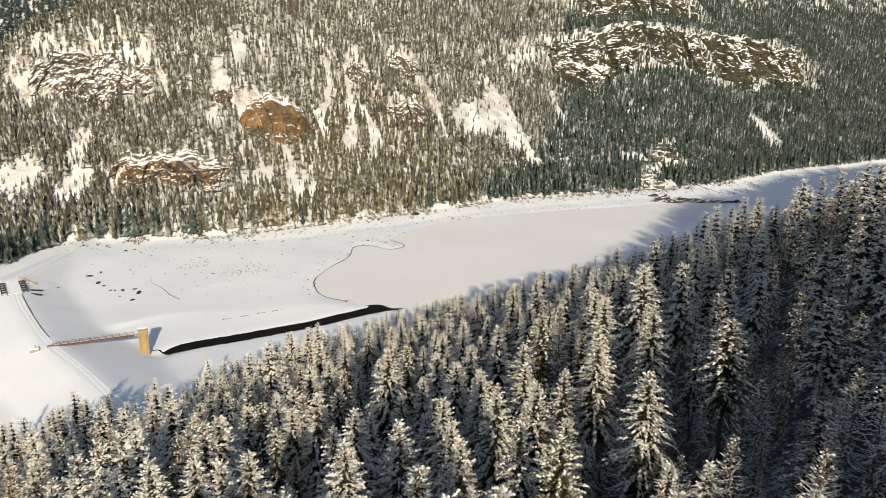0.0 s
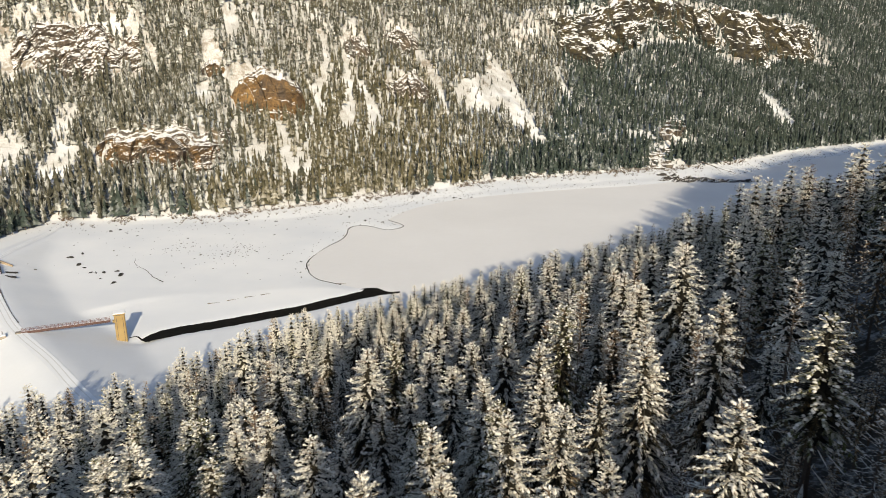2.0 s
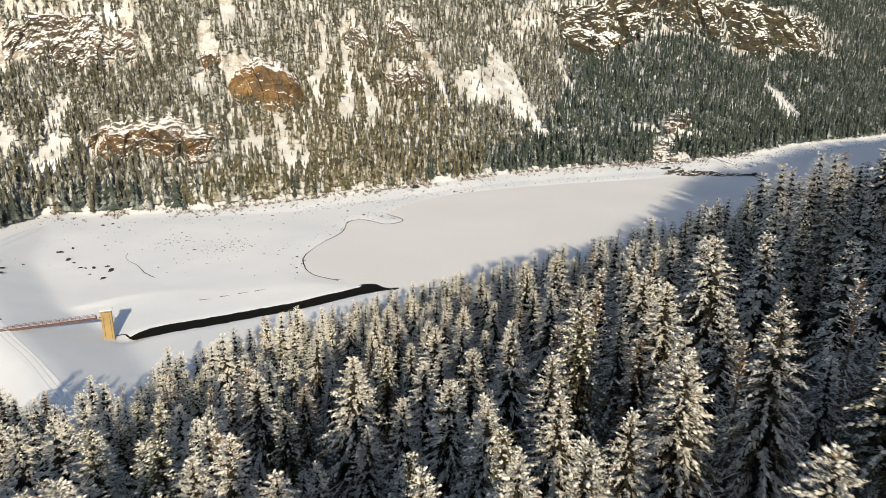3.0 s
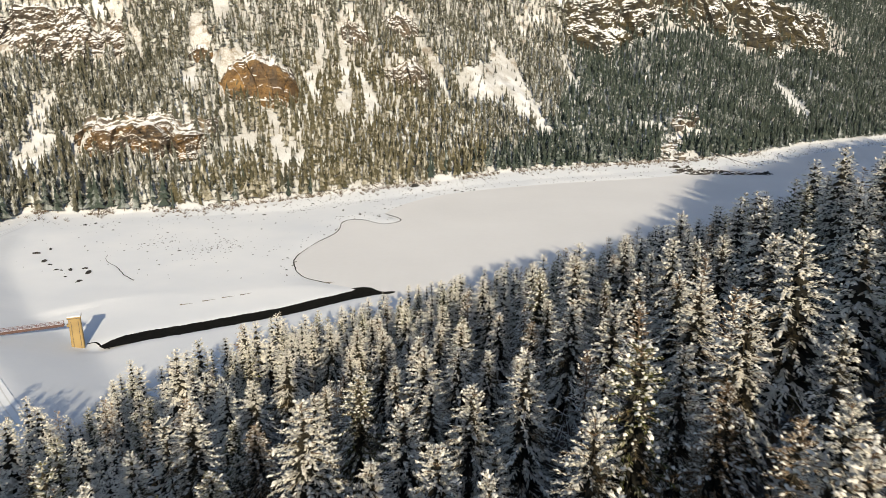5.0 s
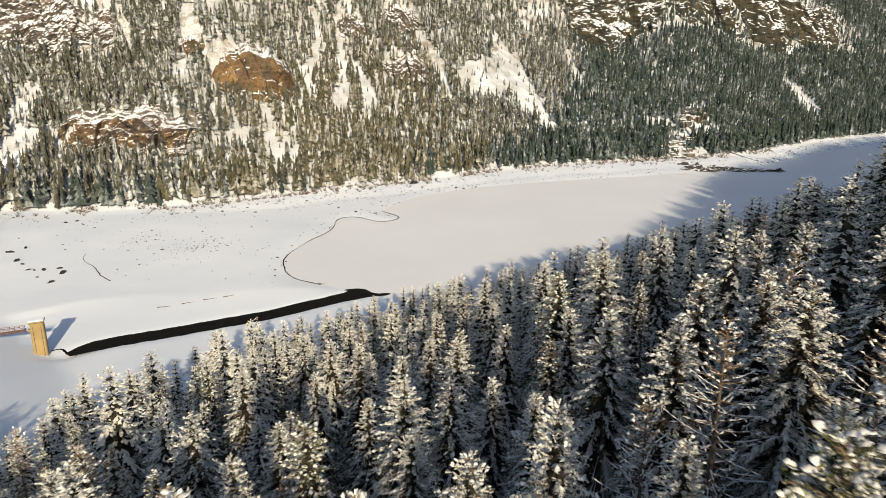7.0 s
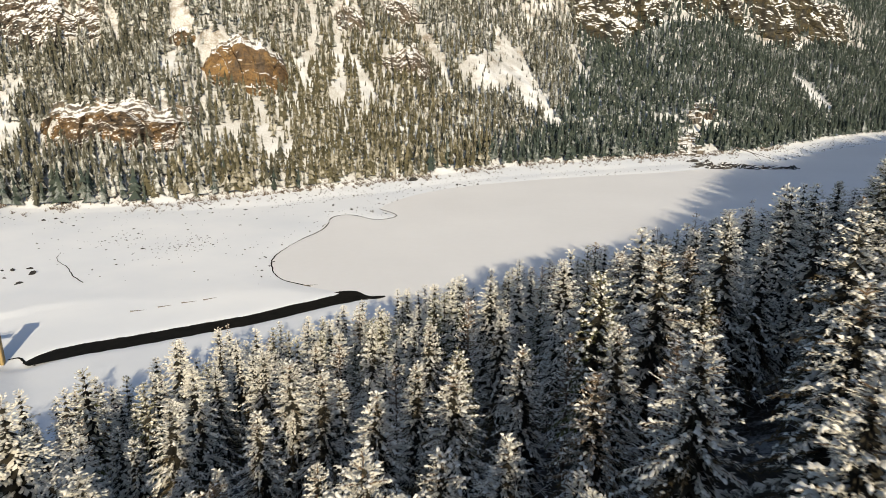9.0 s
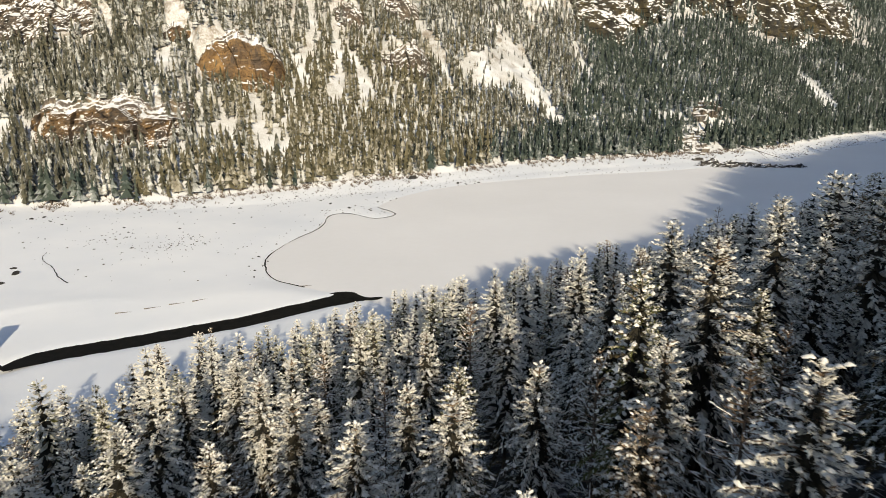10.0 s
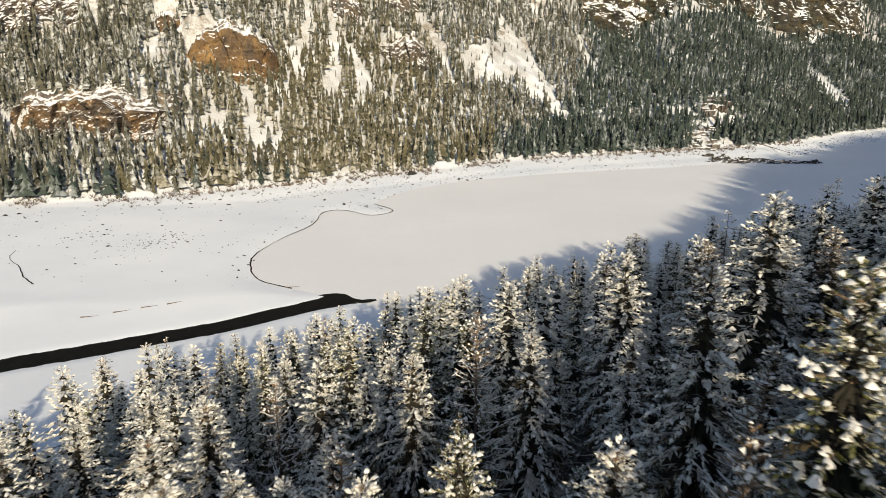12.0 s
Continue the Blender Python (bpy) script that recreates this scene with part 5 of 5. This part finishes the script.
along_shore = LAKE[k] + g.normal(size=(1500, 2)) * np.array([6, 6]) + np.array([-3, 7])
ok = ~inside(LAKE, along_shore[:, 0], along_shore[:, 1]) & (along_shore[:, 0] < 700) & (along_shore[:, 1] > 380 + 0.75 * np.clip(along_shore[:, 0], 0, None)) & (along_shore[:, 1] > 350)
along_shore = along_shore[ok]
rubble("shore_stones", "dark pebbles and stones along the snowy beach", np.column_stack([along_shore, 0.2 + 0.55 * g.random(len(along_shore)) ** 2]))
bank = np.column_stack([np.r_[g.uniform(-130, 20, 520), g.uniform(-300, 640, 900)], g.uniform(0, 1, 1420) ** 0.8])
bank_y = np.interp(bank[:, 0], FOOT_X, FOOT_Y) + 2 - 44 * bank[:, 1]
ok = ~inside(LAKE, bank[:, 0], bank_y)
rubble("bank_stones", "stones and tufts showing through the snow of the bank", np.column_stack([bank[:, 0], bank_y, 0.15 + 0.45 * g.random(1420) ** 2])[ok])

bank = np.column_stack([g.uniform(285, 600, 520), g.uniform(0, 1, 520)])
bank_y = np.interp(bank[:, 0], FOOT_X, FOOT_Y) - 4 - 52 * bank[:, 1]
ok = ~inside(LAKE, bank[:, 0], bank_y)
rubble("bank_rocks", "dark rocks strewn over the snowy eastern bank", np.column_stack([bank[:, 0], bank_y, 0.3 + 0.9 * g.random(520) ** 2])[ok])


def brush():
    """Leafless bushes: sheaves of bent brown rods."""
    g = np.random.default_rng(91)
    x = g.uniform(-300, 330, 1500)
    y = np.interp(x, FOOT_X, FOOT_Y) + np.where(g.random(1500) < 0.7, g.normal(size=1500) * 5 + 1, -g.random(1500) ** 2 * 24)
    keep = ~inside(LAKE, x, y) & (value_noise(x, y, 26, 2) > 0.35)
    x, y = x[keep], y[keep]
    z, tall = height(x, y), 1.2 + 2.6 * g.random(len(x))
    a = np.repeat(np.stack([x, y, z - 0.2], 1), 9, 0)
    b = a + np.repeat(tall, 9)[:, None] * np.column_stack([0.55 * g.normal(size=len(a)), 0.55 * g.normal(size=len(a)), 0.6 + 0.5 * g.random(len(a))])
    tagged(new("brush", mesh_of("brush", *sticks(a, b, 0.11), [M_BRUSH])), "leafless brown bushes at the foot of the far woods", "bushes", kind="stuff")


brush()

# dark rim where the ice meets the western bank
rim = curve_points(WEST_SHORE[2:], 2.5)
rim = rim + 0.5 * np.column_stack([fbm(rim[:, 0], rim[:, 1], 6, 3, 1), fbm(rim[:, 0], rim[:, 1], 6, 3, 2)]) * 3
rim_w = np.clip(0.10 + 1.25 * np.array([value_noise(i, 0, 3, 2) for i in range(len(rim))]), 0.15, 1.2)
tagged(new("water_edge", mesh_of("water_edge", *ribbon(rim, rim_w, 0.10), [M_WATER])), "dark wet rim along the edge of the ice", "ice edge", kind="structure")
gully = curve_points([(-197, 396), (-194, 388), (-188, 381), (-182, 376), (-176, 368), (-170, 361), (-162, 354)], 2)
gully = gully + 2.4 * np.column_stack([fbm(gully[:, 0], gully[:, 1], 9, 3, 3), fbm(gully[:, 0], gully[:, 1], 9, 3, 4)])
gz = height(gully[:, 0], gully[:, 1]) + 0.10
tagged(new("water_rill", mesh_of("water_rill", *ribbon(gully, np.linspace(0.15, 0.55, len(gully)), gz), [M_WATER])), "thin dark rill winding over the snowy lake bed", "rill", kind="structure")
spill = curve_points([(-146, 282), (-143, 285), (-139.5, 283.5), (-136, 283)], 1)
tagged(new("water_inlet", mesh_of("water_inlet", *ribbon(spill, np.full(len(spill), 0.9), height(spill[:, 0], spill[:, 1]) + 0.12), [M_WATER])), "dark trickle from the tower to the channel", "rill", kind="structure")
mouth = curve_points([(-60, 344), (-55, 349), (-50, 352.5), (-45, 350.5), (-40, 348.5), (-35, 350.5)], 1.2)
mouth_w = np.interp(np.linspace(0, 1, len(mouth)), [0, 0.35, 0.55, 0.7, 0.9, 1], [5.5, 8.5, 6.0, 2.6, 3.0, 0.6]) + 1.2 * np.array([value_noise(i, 0, 1.6, 4) for i in range(len(mouth))])
tagged(new("water_mouth", mesh_of("water_mouth", *ribbon(mouth, mouth_w, 0.14), [M_WATER])), "open dark water where the channel leaves the ice", "open water", kind="structure")


def log(name, a, b, thick, label, mat, group=""):
    a, b = Vector(a), Vector(b)
    v, f = stem((b - a).length, thick, 8, 6, 0.02)
    ob = new(name, mesh_of(name, v, f, [mat], shade_smooth=True))
    ob.matrix_basis = Matrix.Translation(a) @ (b - a).to_track_quat("Z", "Y").to_matrix().to_4x4()
    return tagged(ob, label, "log", group)


# the reef of dark slabs and driftwood below the bluff
g = np.random.default_rng(15)
for k in range(110):
    t = g.random()
    x = 202 + 86 * t + 3 * g.normal()
    y = 704 + 8 * t + (4 + 44 * (1 - t) ** 1.3) * g.random() ** 1.4 + 1.5 * g.normal()
    ob = new("rock_slab", SLABS[k % 5])
    s = 0.9 + 1.8 * g.random() ** 1.3
    ob.matrix_basis = Matrix.LocRotScale((x, y, max(float(height(x, y)), 0.0) + 0.1), Euler((0.15 * g.normal(), 0.15 * g.normal(), 0.3 + 0.4 * g.normal())), (s * 2.4, s * 1.0, s * 1.7))
    tagged(ob, "flat dark rock slab rimmed with snow at the lake edge", "rock slab", "slabs of the reef")
for k in range(12):
    t = g.random()
    x, y, turn_ = 212 + 66 * t, 709 + 14 * t + 5 * g.normal(), 0.35 + 0.35 * g.normal()
    n = 8 + 9 * g.random()
    log("driftwood_log", (x, y, 1.0), (x + n * math.cos(turn_), y + n * math.sin(turn_), 1.0 + g.random()), 0.35, "dark weathered driftwood log among the slabs", M_DRIFT, "driftwood on the reef")
log("fallen_tree", (262, 786, 9.5), (291, 752, 0.6), 0.55, "bare fallen tree leaning from the bank to the ice", M_DRIFT)
log("fallen_tree", (272, 772, 6.0), (276, 754, 0.4), 0.3, "thin broken trunk leaning from the bank", M_DRIFT)
for x, y, turn_ in ((-118, 330, 0.5), (-111, 335, 0.4), (-104, 339, 0.6), (-126, 325, 0.3), (-70, 362, 0.2), (-74, 327, 1.0)):
    z = float(height(x, y)) + 0.15
    log("driftwood_log", (x, y, z), (x + 5 * math.cos(turn_), y + 5 * math.sin(turn_), z + 0.1), 0.22, "grey stranded log on the snow by the channel", M_DRIFT, "logs by the channel")
